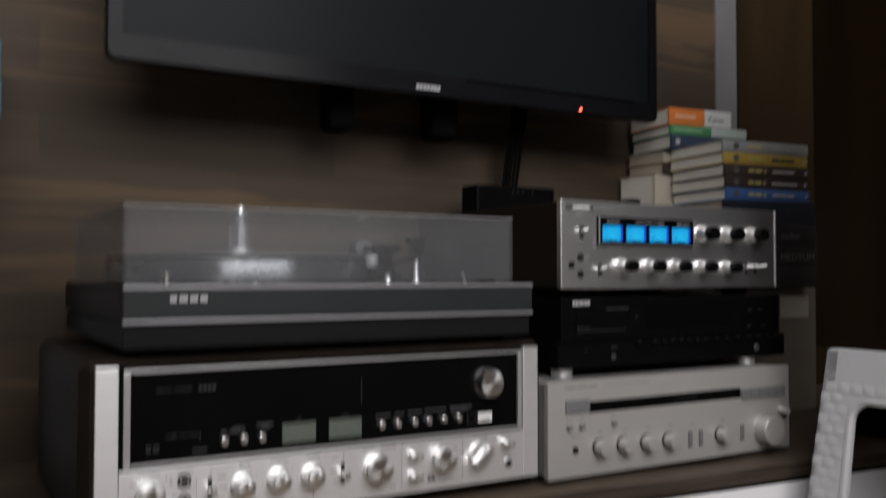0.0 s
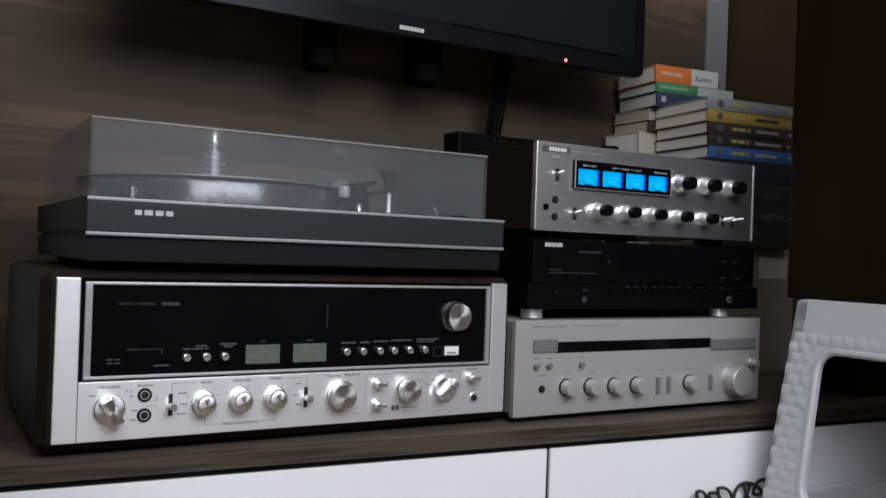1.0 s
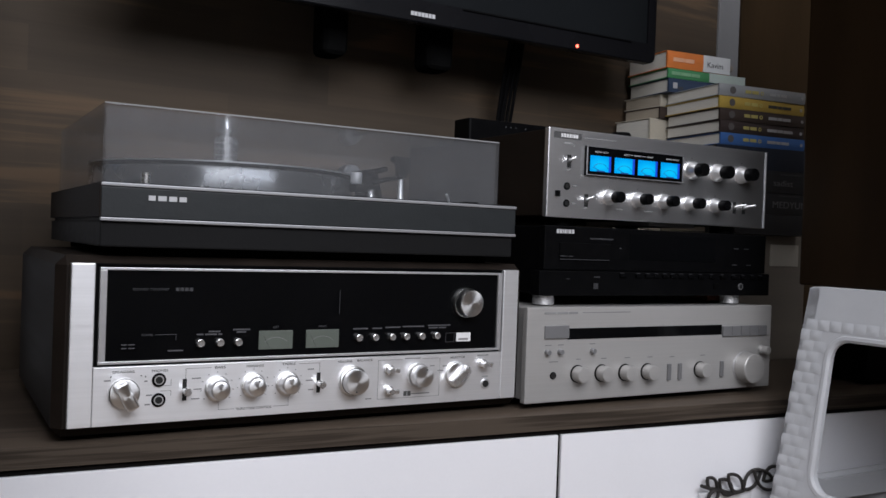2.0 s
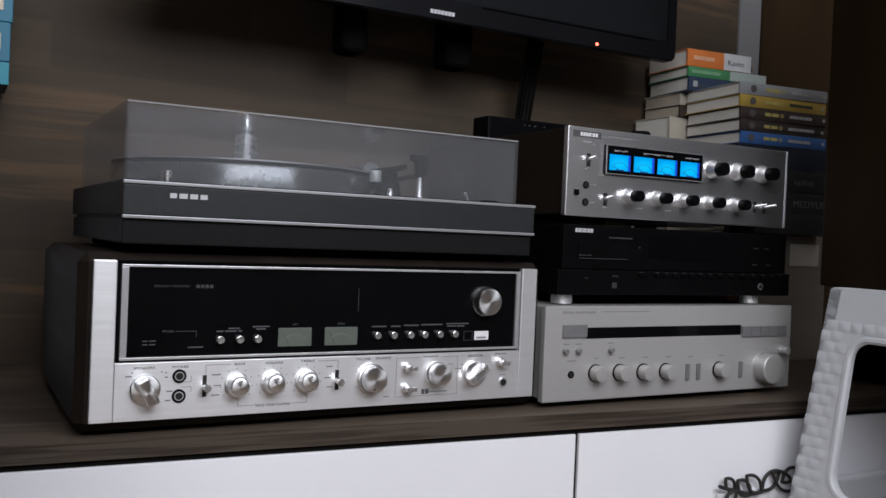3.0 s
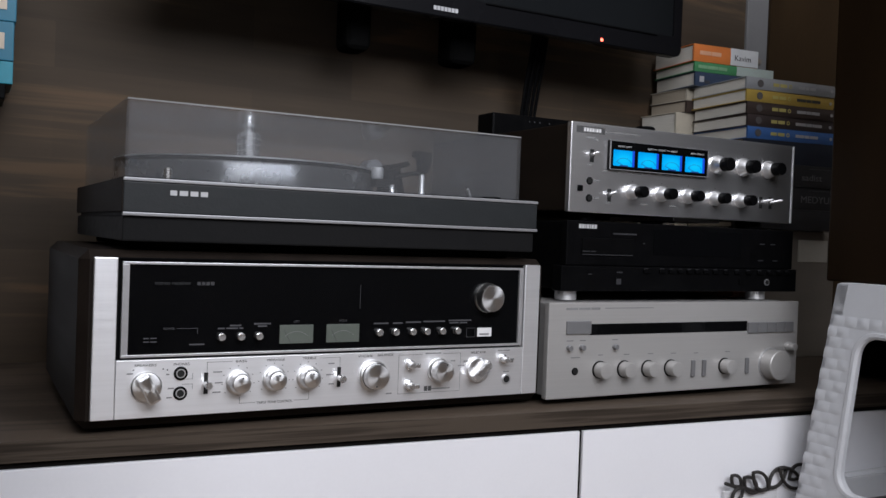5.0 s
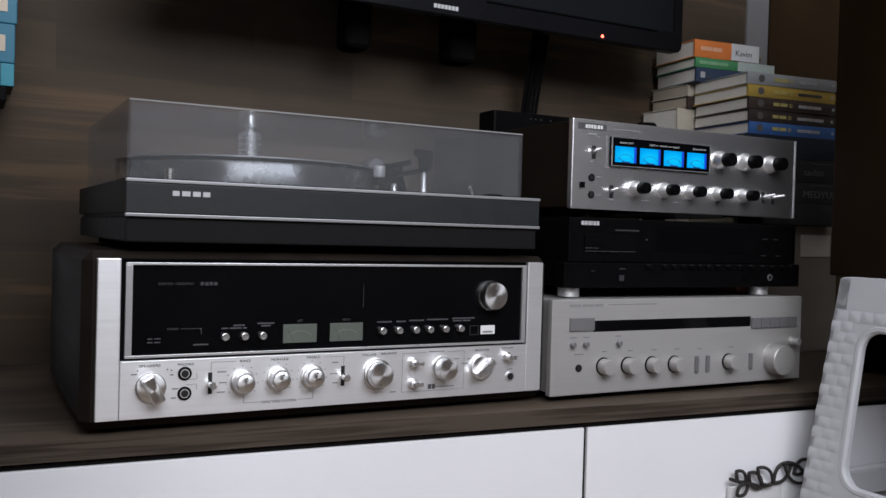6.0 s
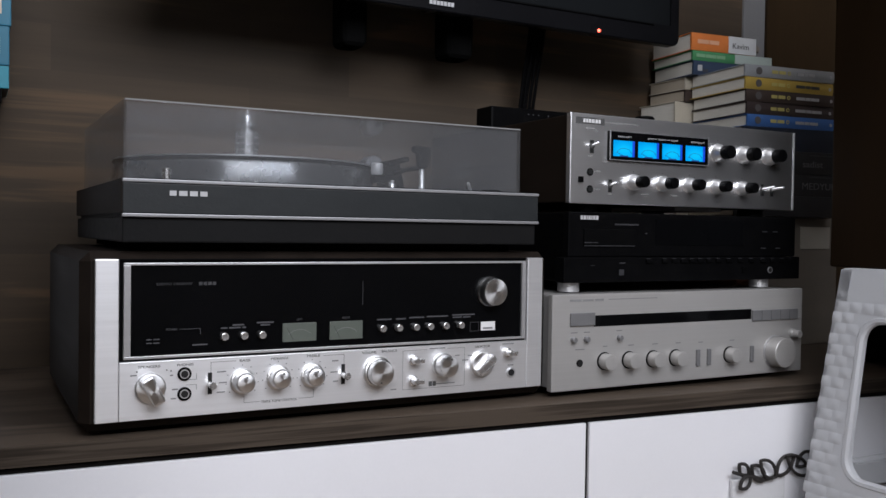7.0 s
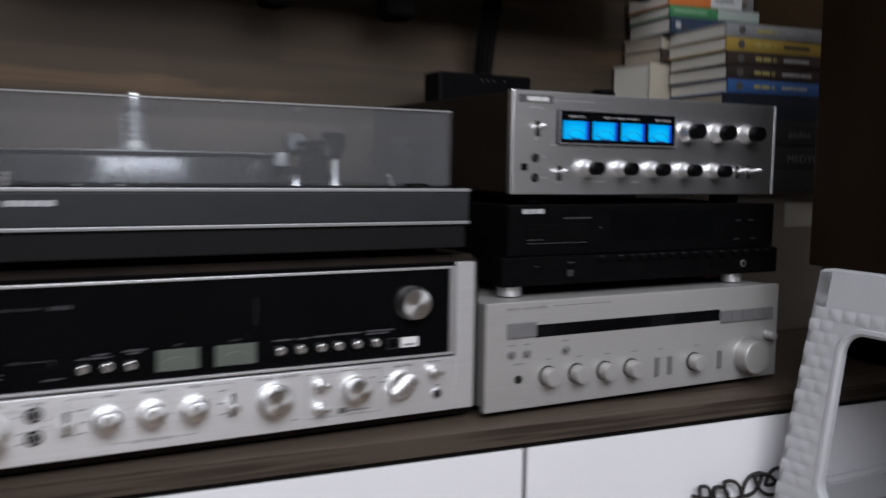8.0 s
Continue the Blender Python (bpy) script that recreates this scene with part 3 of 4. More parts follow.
            part("marking", bars(c[0] + 0.0165 * math.sin(u) - 0.0006, c[1] + 0.0165 * math.cos(u) - 0.0004, (0.0012,), 0.0008, yf), M["ink_soft"], k)
        part("pointer", lathe([(0.0010, 0), (0.0010, 0.0004)], (c[0] + 0.006 * math.sin(radians(a)), yf - 0.0155, c[1] + 0.006 * math.cos(radians(a))), n=10), M["ink"], k)
    vol = knob("volume_knob", 0.2905, 0.3481, 0.0140, 0.016, yf, t, M["spun"], skirt=0.0168, label="large spun aluminium volume knob", pointer=190, n=56)
    part("groove", lathe([(0.01445, 0.0056), (0.0147, 0.0058), (0.0147, 0.0068), (0.0143, 0.0070)], (0.2905, yf, 0.3481), n=48, cap=False), M["black_plastic"], vol)
    for c in ((0.3347, 0.3586), (0.3347, 0.3353)):
        k = part("mode_lever", lathe([(0.0056, 0), (0.0056, 0.003), (0.0044, 0.0035), (0.0036, 0.011), (0.0026, 0.012)], (c[0], yf, c[1]), n=22), M["chrome"], t, smooth=True)
        part("tip", box(c[0] + 0.0015, c[0] + 0.0085, yf - 0.0125, yf - 0.0095, c[1] - 0.0024, c[1] + 0.0024, 0.0008), M["chrome"], k)
    knob("noise_reduction_knob", 0.3721, 0.3507, 0.0120, 0.018, yf, t, M["spun"], skirt=0.0138, label="spun aluminium knob", pointer=15)
    x, z = (0.4237, 0.3490)
    k = part("source_selector", lathe([(0.0150, 0), (0.0150, 0.003), (0.0144, 0.0038), (0.0136, 0.0042)], (x, yf, z), n=40), M["spun"], t, "aluminium selector with bright bar grip", True)
    grip = box(-0.0046, 0.0046, -0.015, -0.0036, -0.0140, 0.0140, 0.0014)
    bmesh.ops.rotate(grip, verts=grip.verts, cent=(0, 0, 0), matrix=Matrix.Rotation(radians(52), 3, "Y"))
    bmesh.ops.translate(grip, verts=grip.verts, vec=(x, yf, z))
    part("grip", grip, M["chrome"], k)
    c = (0.4587, 0.3606)
    k = part("muting_lever", lathe([(0.0054, 0), (0.0054, 0.003), (0.0042, 0.0035), (0.0036, 0.011), (0.0026, 0.012)], (c[0], yf, c[1]), n=22), M["chrome"], t, smooth=True)
    part("tip", box(c[0] + 0.0015, c[0] + 0.0085, yf - 0.0125, yf - 0.0095, c[1] - 0.0030, c[1] + 0.0020, 0.0008), M["chrome"], k)
    j = part("microphone_jack", lathe([(0.0060, 0), (0.0060, 0.001), (0.0050, 0.0014), (0.0048, 0.0010)], (0.4645, yf, 0.3362), n=26), M["alu_dark"], t, smooth=True)
    part("hole", lathe([(0.0040, 0.0008), (0.0040, 0.0018)], (0.4645, yf, 0.3362), n=20), M["hole"], j)
    for x in (0.3545, 0.3595):
        part("noise_mark", box(x, x + 0.0042, yf - 0.0003, yf, 0.3275, 0.3330), M["ink"], face)


receiver()


# ---------- turntable ----------
def turntable():
    t = thing("turntable", "dark grey record turntable with smoked dust cover on the receiver", "turntable", (0.26, 0.18, 0.4795))
    x0, x1 = 0.0230, 0.4950
    body = part("plinth", box(x0, x1, -0.008, 0.375, 0.5165, 0.5455, 0.0010), M["grey_vinyl"], t, "dark grey plinth")
    part("lower_plinth", box(x0 + 0.0005, x1 - 0.002, -0.005, 0.373, 0.4885, 0.5128, 0.0015), M["grey_vinyl_low"], t, "charcoal lower plinth")
    part("base_plate", box(x0 + 0.022, x1 - 0.022, 0.020, 0.358, 0.4802, 0.4886, 0.002), M["bracket"], t, "black base plate")
    part("trim_strip", box(x0 - 0.0004, x1 + 0.0004, -0.0095, -0.003, 0.5460, 0.5494, 0.0008), M["trim_metal"], t, "bright metal top edge")
    part("trim_strip", box(x0 - 0.0004, x1 + 0.0004, -0.0095, -0.003, 0.5130, 0.5163, 0.0008), M["trim_metal"], t, "bright metal trim line")
    part("deck_edge", box(x0 + 0.001, x1 - 0.001, -0.003, 0.374, 0.5455, 0.5495), M["grey_vinyl_low"], t)
    # dark sheet on the left side only, painting its shade
    part("left_shade_sheet", box(x0 - 0.0012, x0 + 0.001, -0.0065, 0.372, 0.5168, 0.5493, 0.0004), M["case_wood"], t, "dark sheet painting the shade on the left side")
    part("waist", box(x0 + 0.004, x1 - 0.004, -0.003, 0.370, 0.5125, 0.5165), M["grey_vinyl_low"], t)
    part("deck", box(x0 + 0.002, x1 - 0.002, -0.006, 0.373, 0.5496, 0.5503), M["black_metal"], t)
    for x in (0.075, 0.440):
        for y in (0.06, 0.32):
            part("foot", lathe([(0.026, 0), (0.030, 0.002), (0.030, 0.0088)], (x, y, 0.4796), "z", 28), M["rubber"], t)
    part("maker_mark", bars(0.0660, 0.5340, (0.0065, 0.0080, 0.0075, 0.0070), 0.0048, -0.008, 0.0024, 0.0008), M["print_title"], t)
    cx, cy = 0.2000, 0.2000
    pl = part("platter", lathe([(0.154, 0), (0.157, 0.001), (0.157, 0.0225), (0.155, 0.0255), (0.150, 0.026)], (cx, cy, 0.5515), "z", 96), M["platter"], t, "machined metal platter", True)
    part("mat", lathe([(0.154, 0), (0.1565, 0.001), (0.1565, 0.0032), (0.154, 0.004), (0.06, 0.0036), (0.0001, 0.0036)], (cx, cy, 0.5780), "z", 96), M["rubber"], pl, "black rubber record mat", True)
    part("lip", lathe([(0.1560, 0), (0.1578, 0.0002), (0.1578, 0.0016), (0.1560, 0.0018)], (cx, cy, 0.5806), "z", 96), M["alu_dark"], pl, "bright edge of the mat", True)
    prof, z = [(0.0300, -0.0063), (0.0300, -0.0030), (0.0190, -0.001), (0.0160, 0.005)], 0.005
    for i in range(4):
        prof += [(0.0150, z), (0.0150, z + 0.0050), (0.0125, z + 0.0054), (0.0125, z + 0.0074)]
        z += 0.0075
    prof += [(0.0070, z), (0.0070, z + 0.006), (0.0125, z + 0.0065), (0.0125, z + 0.0095), (0.0062, z + 0.0100), (0.0058, z + 0.0200), (0.0048, z + 0.0215), (0.0001, z + 0.0218)]
    part("record_clamp", lathe(prof, (cx, cy, 0.5884), "z", 40), M["polished"], t, "stepped bright metal record clamp", True)
    part("spindle_knob", lathe([(0.0042, 0), (0.0042, 0.011), (0.0036, 0.0115)], (0.0668, 0.012, 0.5503), "z", 20), M["chrome"], t, smooth=True)
    arm = part("tonearm_base", lathe([(0.028, 0), (0.028, 0.010), (0.020, 0.012), (0.016, 0.030), (0.013, 0.046), (0.010, 0.047)], (0.418, 0.245, 0.5503), "z", 36), M["black_metal"], t, "black tonearm base", True)
    part("tube", tube([(0.419, 0.300, 0.598), (0.417, 0.245, 0.598), (0.400, 0.160, 0.596), (0.368, 0.105, 0.590), (0.340, 0.088, 0.583)], 0.0035), M["black_metal"], arm, "slim dark arm tube", True)
    part("counterweight", lathe([(0.013, 0), (0.014, 0.002), (0.014, 0.026), (0.012, 0.028)], (0.419, 0.330, 0.598), "-y", 28), M["trim_metal"], arm, smooth=True)
    part("headshell", lathe([(0.0062, 0), (0.0072, 0.002), (0.0072, 0.0125), (0.0058, 0.0140), (0.0001, 0.0142)], (0.3235, 0.080, 0.5692), "z", 24), M["satin"], arm, "light metal headshell", True)
    part("cartridge", box(0.319, 0.345, 0.072, 0.090, 0.5595, 0.5690, 0.001), M["black_plastic"], arm)
    part("arm_rest", lathe([(0.0055, 0), (0.0045, 0.003), (0.0034, 0.006), (0.0030, 0.027), (0.0022, 0.028)], (0.378, 0.070, 0.5503), "z", 20), M["satin"], t, "bright arm-rest post", True)
    part("rest_fork", prism([(0.3735, 0.5785), (0.3825, 0.5785), (0.3880, 0.5920), (0.3880, 0.6040), (0.3665, 0.6050), (0.3660, 0.5985), (0.3720, 0.5960)], 0.064, 0.076, 0.0008), M["black_metal"], t, "black arm clip")
    part("lift_bar", tube([(0.345, 0.078, 0.572), (0.362, 0.074, 0.577), (0.376, 0.072, 0.579)], 0.0028), M["black_metal"], t, smooth=True)
    part("guide_post", lathe([(0.0050, 0), (0.0035, 0.004), (0.0035, 0.011)], (0.3270, 0.045, 0.5503), "z", 16), M["chrome"], t, smooth=True)
    for x in (0.1222, 0.1570):
        part("stud", lathe([(0.0020, 0), (0.0017, 0.0014), (0.0008, 0.0020)], (x, 0.014, 0.5503), "z", 14), M["button_grey"], t, "small bright deck stud", True)
    part("cue_lever", tube([(0.4330, 0.045, 0.5505), (0.4290, 0.042, 0.556), (0.4250, 0.039, 0.5615)], 0.0017), M["satin"], t, "small bright cueing lever", True)
    part("speed_knob", lathe([(0.013, 0), (0.0125, 0.0025), (0.0110, 0.0032)], (0.455, 0.035, 0.5503), "z", 28), M["black_plastic"], t, smooth=True)
    # dust cover: a five-sided shell
    lid = bmesh.new()
    a = (0.030, 0.4965, 0.034, 0.362, 0.5512, 0.6305)
    w = 0.0035
    outer = box(a[0], a[1], a[2], a[3], a[4], a[5], 0.002, bm=bmesh.new())
    inner = box(a[0] + w, a[1] - w, a[2] + w, a[3] - w, a[4] - 0.01, a[5] - w)
    lo = join(lid, outer)
    dele = [f for f in lo.faces if f.normal.z < -0.9]
    bmesh.ops.delete(lo, geom=dele, context="FACES")
    n0 = set(lo.faces)
    join(lo, inner)
    extra = [f for f in lo.faces if f not in n0 and f.normal.z < -0.9]
    bmesh.ops.delete(lo, geom=extra, context="FACES")
    bmesh.ops.reverse_faces(lo, faces=[f for f in lo.faces if f not in n0])
    c = part("dust_cover", lo, M["lid"], t, "smoked clear acrylic dust cover, closed")
    for x in (0.110, 0.410):
        part("hinge", box(x - 0.015, x + 0.015, 0.3625, 0.372, 0.5504, 0.585, 0.002), M["black_plastic"], t)
    # thin grey strip paints the light line along the lid's front top edge
    part("lid_edge_glint", box(a[0] + 0.001, a[1] - 0.001, a[2] - 0.0004, a[2] + 0.0008, a[5] - 0.0016, a[5] - 0.0002), M["ink_soft"], c)


turntable()


# ---------- champagne amplifier ----------
def amplifier():
    t = thing("integrated_amplifier", "champagne silver integrated amplifier standing on the shelf", "amplifier", (0.74, 0.18, 0.2955))
    x0, x1, z0, z1 = 0.5200, 0.9620, 0.3085, 0.4275
    face = part("faceplate", box(x0, x1, -0.006, 0.004, z0, z1, 0.0012), M["alu_warm"], t, "champagne brushed faceplate")
    part("body", box(x0 + 0.004, x1 - 0.004, 0.004, 0.345, z0 + 0.003, z1 - 0.0015, 0.0015), M["alu_warm"], t, "champagne metal cover")
    for x in (0.565, 0.925):
        for y in (0.045, 0.30):
            part("foot", lathe([(0.016, 0), (0.018, 0.002), (0.018, 0.0155)], (x, y, 0.2958), "z", 20), M["black_plastic"], t)
    y = -0.0061
    part("window", box(0.583, 0.8585, y - 0.0002, y + 0.001, 0.3865, 0.4005), M["black_gloss"], t, "narrow black function window")
    part("power_button", box(0.5462, 0.5835, y - 0.0028, y + 0.001, 0.3885, 0.4045, 0.0008), M["button_grey"], t, "grey power button")
    for i in range(5):
        a = 0.8592 + i * 0.0184
        part("input_button", box(a, a + 0.0176, y - 0.0028, y + 0.001, 0.3838, 0.3985, 0.0008), M["button_grey"], t, "grey input button")
    part("model_bar", bars(0.5455, 0.4185, (0.0180, 0.0175, 0.0140), 0.0028, y), M["ink_soft"], face)
    part("model_bar", bars(0.606, 0.4198, (0.080,), 0.0010, y), M["ink_soft"], face)
    for x, z in ((0.5510, 0.3715), (0.5710, 0.3715), (0.6233, 0.3710)):
        knob("push_button", x, z, 0.0036, 0.006, y, t, M["button_grey"], n=20)
    for x, z, w in ((0.548, 0.3795, 0.010), (0.568, 0.3795, 0.009), (0.619, 0.3795, 0.009), (0.555, 0.3585, 0.014), (0.598, 0.3605, 0.007), (0.639, 0.3600, 0.009),
                    (0.679, 0.3595, 0.009), (0.719, 0.3590, 0.009), (0.760, 0.3580, 0.008), (0.818, 0.3580, 0.009)):
        part("marking", bars(x, z, (w,), 0.0012, y), M["ink_soft"], face)
    j = part("headphone_jack", lathe([(0.0046, 0), (0.0046, 0.0012), (0.0040, 0.0014)], (0.5618, y, 0.3420), n=24), M["black_plastic"], t)
    part("hole", lathe([(0.0038, 0.001), (0.0038, 0.0018)], (0.5618, y, 0.3420), n=18), M["hole"], j)
    for x, z in ((0.6003, 0.3426), (0.6399, 0.3419), (0.6799, 0.3409), (0.7190, 0.3402), (0.8174, 0.3390)):
        part("knob_collar", lathe([(0.0112, 0), (0.0112, 0.0012), (0.0104, 0.0013)], (x, y, z), n=36), M["black_plastic"], t)
        knob("control_knob", x, z, 0.0101, 0.014, y - 0.0012, t, M["alu_warm"], label="champagne cylindrical control knob")
    for x in (0.7585, 0.7785, 0.8600):
        part("slide_button", box(x - 0.0030, x + 0.0030, y - 0.003, y + 0.001, 0.3268, 0.3490, 0.001), M["button_grey"], t)
    x, z = (0.9069, 0.3388)
    part("knob_collar", lathe([(0.0230, 0), (0.0230, 0.0012), (0.0220, 0.0013)], (x, y, z), n=48), M["alu_dark"], t)
    knob("volume_knob", x, z, 0.0216, 0.019, y - 0.0012, t, M["alu_warm"], label="large champagne volume knob", n=56)
    x, z = (0.9424, 0.3629)
    knob("balance_knob", x, z, 0.0055, 0.014, y, t, M["alu_warm"], skirt=0.0068, n=24)


amplifier()


# ---------- black disc player ----------
def disc_player():
    t = thing("compact_disc_player", "black compact disc player standing on the amplifier", "disc player", (0.766, 0.18, 0.4275))
    part("body", box(0.566, 0.972, 0.034, 0.33, 0.4405, 0.5295, 0.002), M["black_metal"], t, "black metal cover")
    part("lower_panel", box(0.552, 0.981, 0.016, 0.036, 0.4400, 0.4725, 0.0015), M["black_plastic"], t)
    face = part("upper_panel", box(0.564, 0.980, 0.024, 0.036, 0.4730, 0.5300, 0.0012), M["black_plastic"], t)
    part("tray", box(0.588, 0.672, 0.0222, 0.026, 0.4865, 0.5085, 0.0008), M["black_metal"], t, "black disc tray door")
    part("tray_line", bars(0.588, 0.4865, (0.083,), 0.0010, 0.0221), M["print_dark"], t)
    part("tray_line", bars(0.588, 0.4905, (0.012, 0.008), 0.0012, 0.0221), M["print_dark"], t)
    part("display", box(0.708, 0.872, 0.0232, 0.026, 0.4880, 0.5235, 0.0005), M["black_gloss"], t, "dark display window")
    part("maker_mark", bars(0.5825, 0.5205, (0.0038, 0.0038, 0.0018, 0.0036, 0.0018, 0.0038, 0.0038), 0.0052, 0.0238, 0.001), M["print_title"], face)
    part("marking", bars(0.638, 0.5140, (0.040,), 0.0020, 0.0238), M["print_dark"], face)
    part("indicator", bars(0.690, 0.5030, (0.003,), 0.0012, 0.0238), M["print_dim"], face)
    for i, x in enumerate((0.690, 0.718, 0.735, 0.751, 0.767, 0.782, 0.798, 0.816, 0.836, 0.858, 0.880, 0.903, 0.923, 0.943, 0.960)):
        part("key", box(x - 0.0055, x + 0.0055, 0.0130, 0.0165, 0.4648, 0.4690, 0.0006), M["black_plastic"], t)
        part("key_mark", bars(x - 0.004, 0.4700, (0.007,), 0.0009, 0.0158), M["print_dark"], t)
    for x, z in ((0.910, 0.5080), (0.932, 0.5080), (0.908, 0.4840), (0.938, 0.4840)):
        part("marking", bars(x, z, (0.010,), 0.0014, 0.0238), M["print_dark"], face)
    part("disc_mark", bars(0.640, 0.4490, (0.008,), 0.0075, 0.0158), M["print_dark"], t)
    part("marking", bars(0.594, 0.4615, (0.006,), 0.0010, 0.0158), M["print_dark"], t)
    part("marking", bars(0.640, 0.4640, (0.010,), 0.0016, 0.0158), M["print_dark"], t)
    part("square_key", box(0.862, 0.872, 0.0140, 0.0165, 0.4500, 0.4580, 0.0006), M["black_metal"], t)
    j = part("headphone_jack", lathe([(0.0046, 0), (0.0046, 0.0015), (0.0034, 0.0015)], (0.918, 0.0160, 0.4535), n=24), M["button_grey"], t)
    part("hole", lathe([(0.0033, 0.001), (0.0033, 0.0019)], (0.918, 0.0160, 0.4535), n=18), M["hole"], j)
    for x in (0.577, 0.922):
        for y in (0.040, 0.285):
            part("foot", lathe([(0.0135, 0), (0.0140, 0.001), (0.0140, 0.0115), (0.0132, 0.0124)], (x, y, 0.4276), "z", 32), M["alu_dark"], t, "bright metal foot", True)


disc_player()


# ---------- silver preamplifier with lit blue meters ----------
def preamplifier():
    t = thing("four_channel_amplifier", "silver four-channel amplifier with lit blue meters on the disc player", "amplifier", (0.78, 0.2, 0.53))
    yf = 0.040
    face = part("faceplate", box(0.5765, 0.9905, yf, yf + 0.009, 0.5415, 0.6585, 0.0015), M["alu_face"], t, "brushed grey aluminium faceplate")
    # lighter strip added for the highlight on the right edge
    part("edge_highlight", box(0.9908, 0.9932, yf - 0.0010, yf + 0.009, 0.5418, 0.6582, 0.0008), M["alu"], t, "brighter strip painting the highlight on the faceplate edge")
    part("case", box(0.580, 0.985, yf + 0.009, 0.430, 0.5430, 0.6570, 0.002), M["side_wood"], t, "dark walnut veneer case")
    for x in (0.625, 0.940):
        for y in (0.075, 0.29):
            part("foot", lathe([(0.017, 0), (0.019, 0.002), (0.019, 0.0128)], (x, y, 0.5302), "z", 24), M["black_plastic"], t)
    part("under_plate", box(0.775, 0.865, 0.060, 0.20, 0.5365, 0.5428, 0.001), M["alu_dark"], t)
    lg = part("maker_plate", box(0.5845, 0.6310, yf - 0.0003, yf, 0.6450, 0.6535), M["ink"], t)
    part("maker_mark", bars(0.5962, 0.6468, (0.0035, 0.0035, 0.0035, 0.0035, 0.0012, 0.0035, 0.0035), 0.0048, yf - 0.0003, 0.0010), M["print_light"], lg)
    part("marking", bars(0.634, 0.6485, (0.055,), 0.0010, yf), M["ink_soft"], face)
    part("marking", bars(0.6015, 0.6385, (0.014,), 0.0022, yf), M["ink_soft"], face)
    for x, z, w in ((0.6165, 0.6360, 0.004), (0.606, 0.6035, 0.006), (0.617, 0.5835, 0.008), (0.617, 0.5600, 0.008), (0.630, 0.5970, 0.025), (0.680, 0.5968, 0.016), (0.638, 0.5545, 0.008),
                    (0.695, 0.5558, 0.012), (0.748, 0.5556, 0.012)):
        part("marking", bars(x, z, (w,), 0.0016, yf), M["ink_soft"], face)
    # meter window
    part("meter_housing", box(0.6366, 0.8135, yf - 0.0040, yf + 0.001, 0.5996, 0.6388, 0.0010), M["black_plastic"], t, "black meter housing")
    rim = bmesh.new()
    for b in ((0.6372, 0.8130, 0.5998, 0.6008), (0.6372, 0.8130, 0.6376, 0.6384), (0.6372, 0.6384, 0.6008, 0.6376), (0.8119, 0.8130, 0.6008, 0.6376)):
        box(b[0], b[1], yf - 0.0056, yf - 0.0030, b[2], b[3], 0.0003, bm=rim)
    part("meter_rim", rim, M["trim_metal"], t, "thin bright metal meter rim")
    win = part("meter_window", box(0.6378, 0.8112, yf - 0.0052, yf - 0.0025, 0.6018, 0.6372, 0.0005), M["black_gloss"], t, "black meter window")
    for i in range(4):
        x = 0.6425 + i * 0.0423
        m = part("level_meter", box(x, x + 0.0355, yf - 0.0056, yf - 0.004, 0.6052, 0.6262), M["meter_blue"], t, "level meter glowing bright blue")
        c = x + 0.0178
        part("scale", tube([(c + 0.0135 * math.sin(radians(q)), yf - 0.0057, 0.6065 + 0.0095 * math.cos(radians(q))) for q in range(-70, 71, 20)], 0.00028, res=2), M["meter_ink"], m)
        part("needle", tube([(c - 0.012, yf - 0.0058, 0.6105), (c - 0.001, yf - 0.0058, 0.6060)], 0.0003, res=1), M["meter_ink"], m)
        # dim glowing strip laid over the face for its shaded right end
        part("dim_strip", box(x + 0.0318, x + 0.0355, yf - 0.0059, yf - 0.0050, 0.6052, 0.6262), M["meter_dim"], m, "dimmer glowing strip painting the meter's shaded right side")
        part("meter_base", box(c - 0.007, c + 0.007, yf - 0.0062, yf - 0.0056, 0.6048, 0.6066, 0.0003), M["meter_ink"], m)
    part("lettering", words("REAR LEFT", 0.6500, yf - 0.0053, 0.6302, 0.0032, 0.023), M["print_title"], win)
    part("lettering", words("LEFT", 0.7010, yf - 0.0053, 0.6302, 0.0032, 0.010), M["print_title"], win)
    part("lettering", words("FRONT", 0.7195, yf - 0.0053, 0.6302, 0.0032, 0.013), M["print_title"], win)
    part("lettering", words("RIGHT", 0.7425, yf - 0.0053, 0.6302, 0.0032, 0.012), M["print_title"], win)
    part("lettering", words("REAR RIGHT", 0.7790, yf - 0.0053, 0.6302, 0.0032, 0.025), M["print_title"], win)
    part("marking", bars(0.7122, 0.6312, (0.005,), 0.0005, yf - 0.0053), M["print_light"], win)
    part("marking", bars(0.7345, 0.6312, (0.006,), 0.0005, yf - 0.0053), M["print_light"], win)

    def two_tone(name, x, z, r, d):
        k = part(name, lathe([(r * 1.06, 0), (r * 1.06, 0.003), (r * 1.00, 0.0045), (r * 0.80, d * 0.44), (r * 0.80, d * 0.50), (r * 0.70, d * 0.51)], (x, yf, z), n=36), M["skirt"], t, "knob with chrome skirt and black cap", True)
        cap = lathe([(r * 0.74, d * 0.50), (r * 0.76, d * 0.52), (r * 0.73, d * 0.95), (r * 0.68, d), (r * 0.55, d * 1.005), (0.0001, d * 1.005)], (x, yf, z), n=30)
        part("cap", cap, M["black_plastic"], k, "black cap", True)
        for i in range(7):
            u = radians(-120 + 40 * i)
            part("marking", bars(x + r * 1.4 * math.sin(u) - 0.0005, z + r * 1.4 * math.cos(u) - 0.0005, (0.001,), 0.001, yf), M["ink_soft"], k)

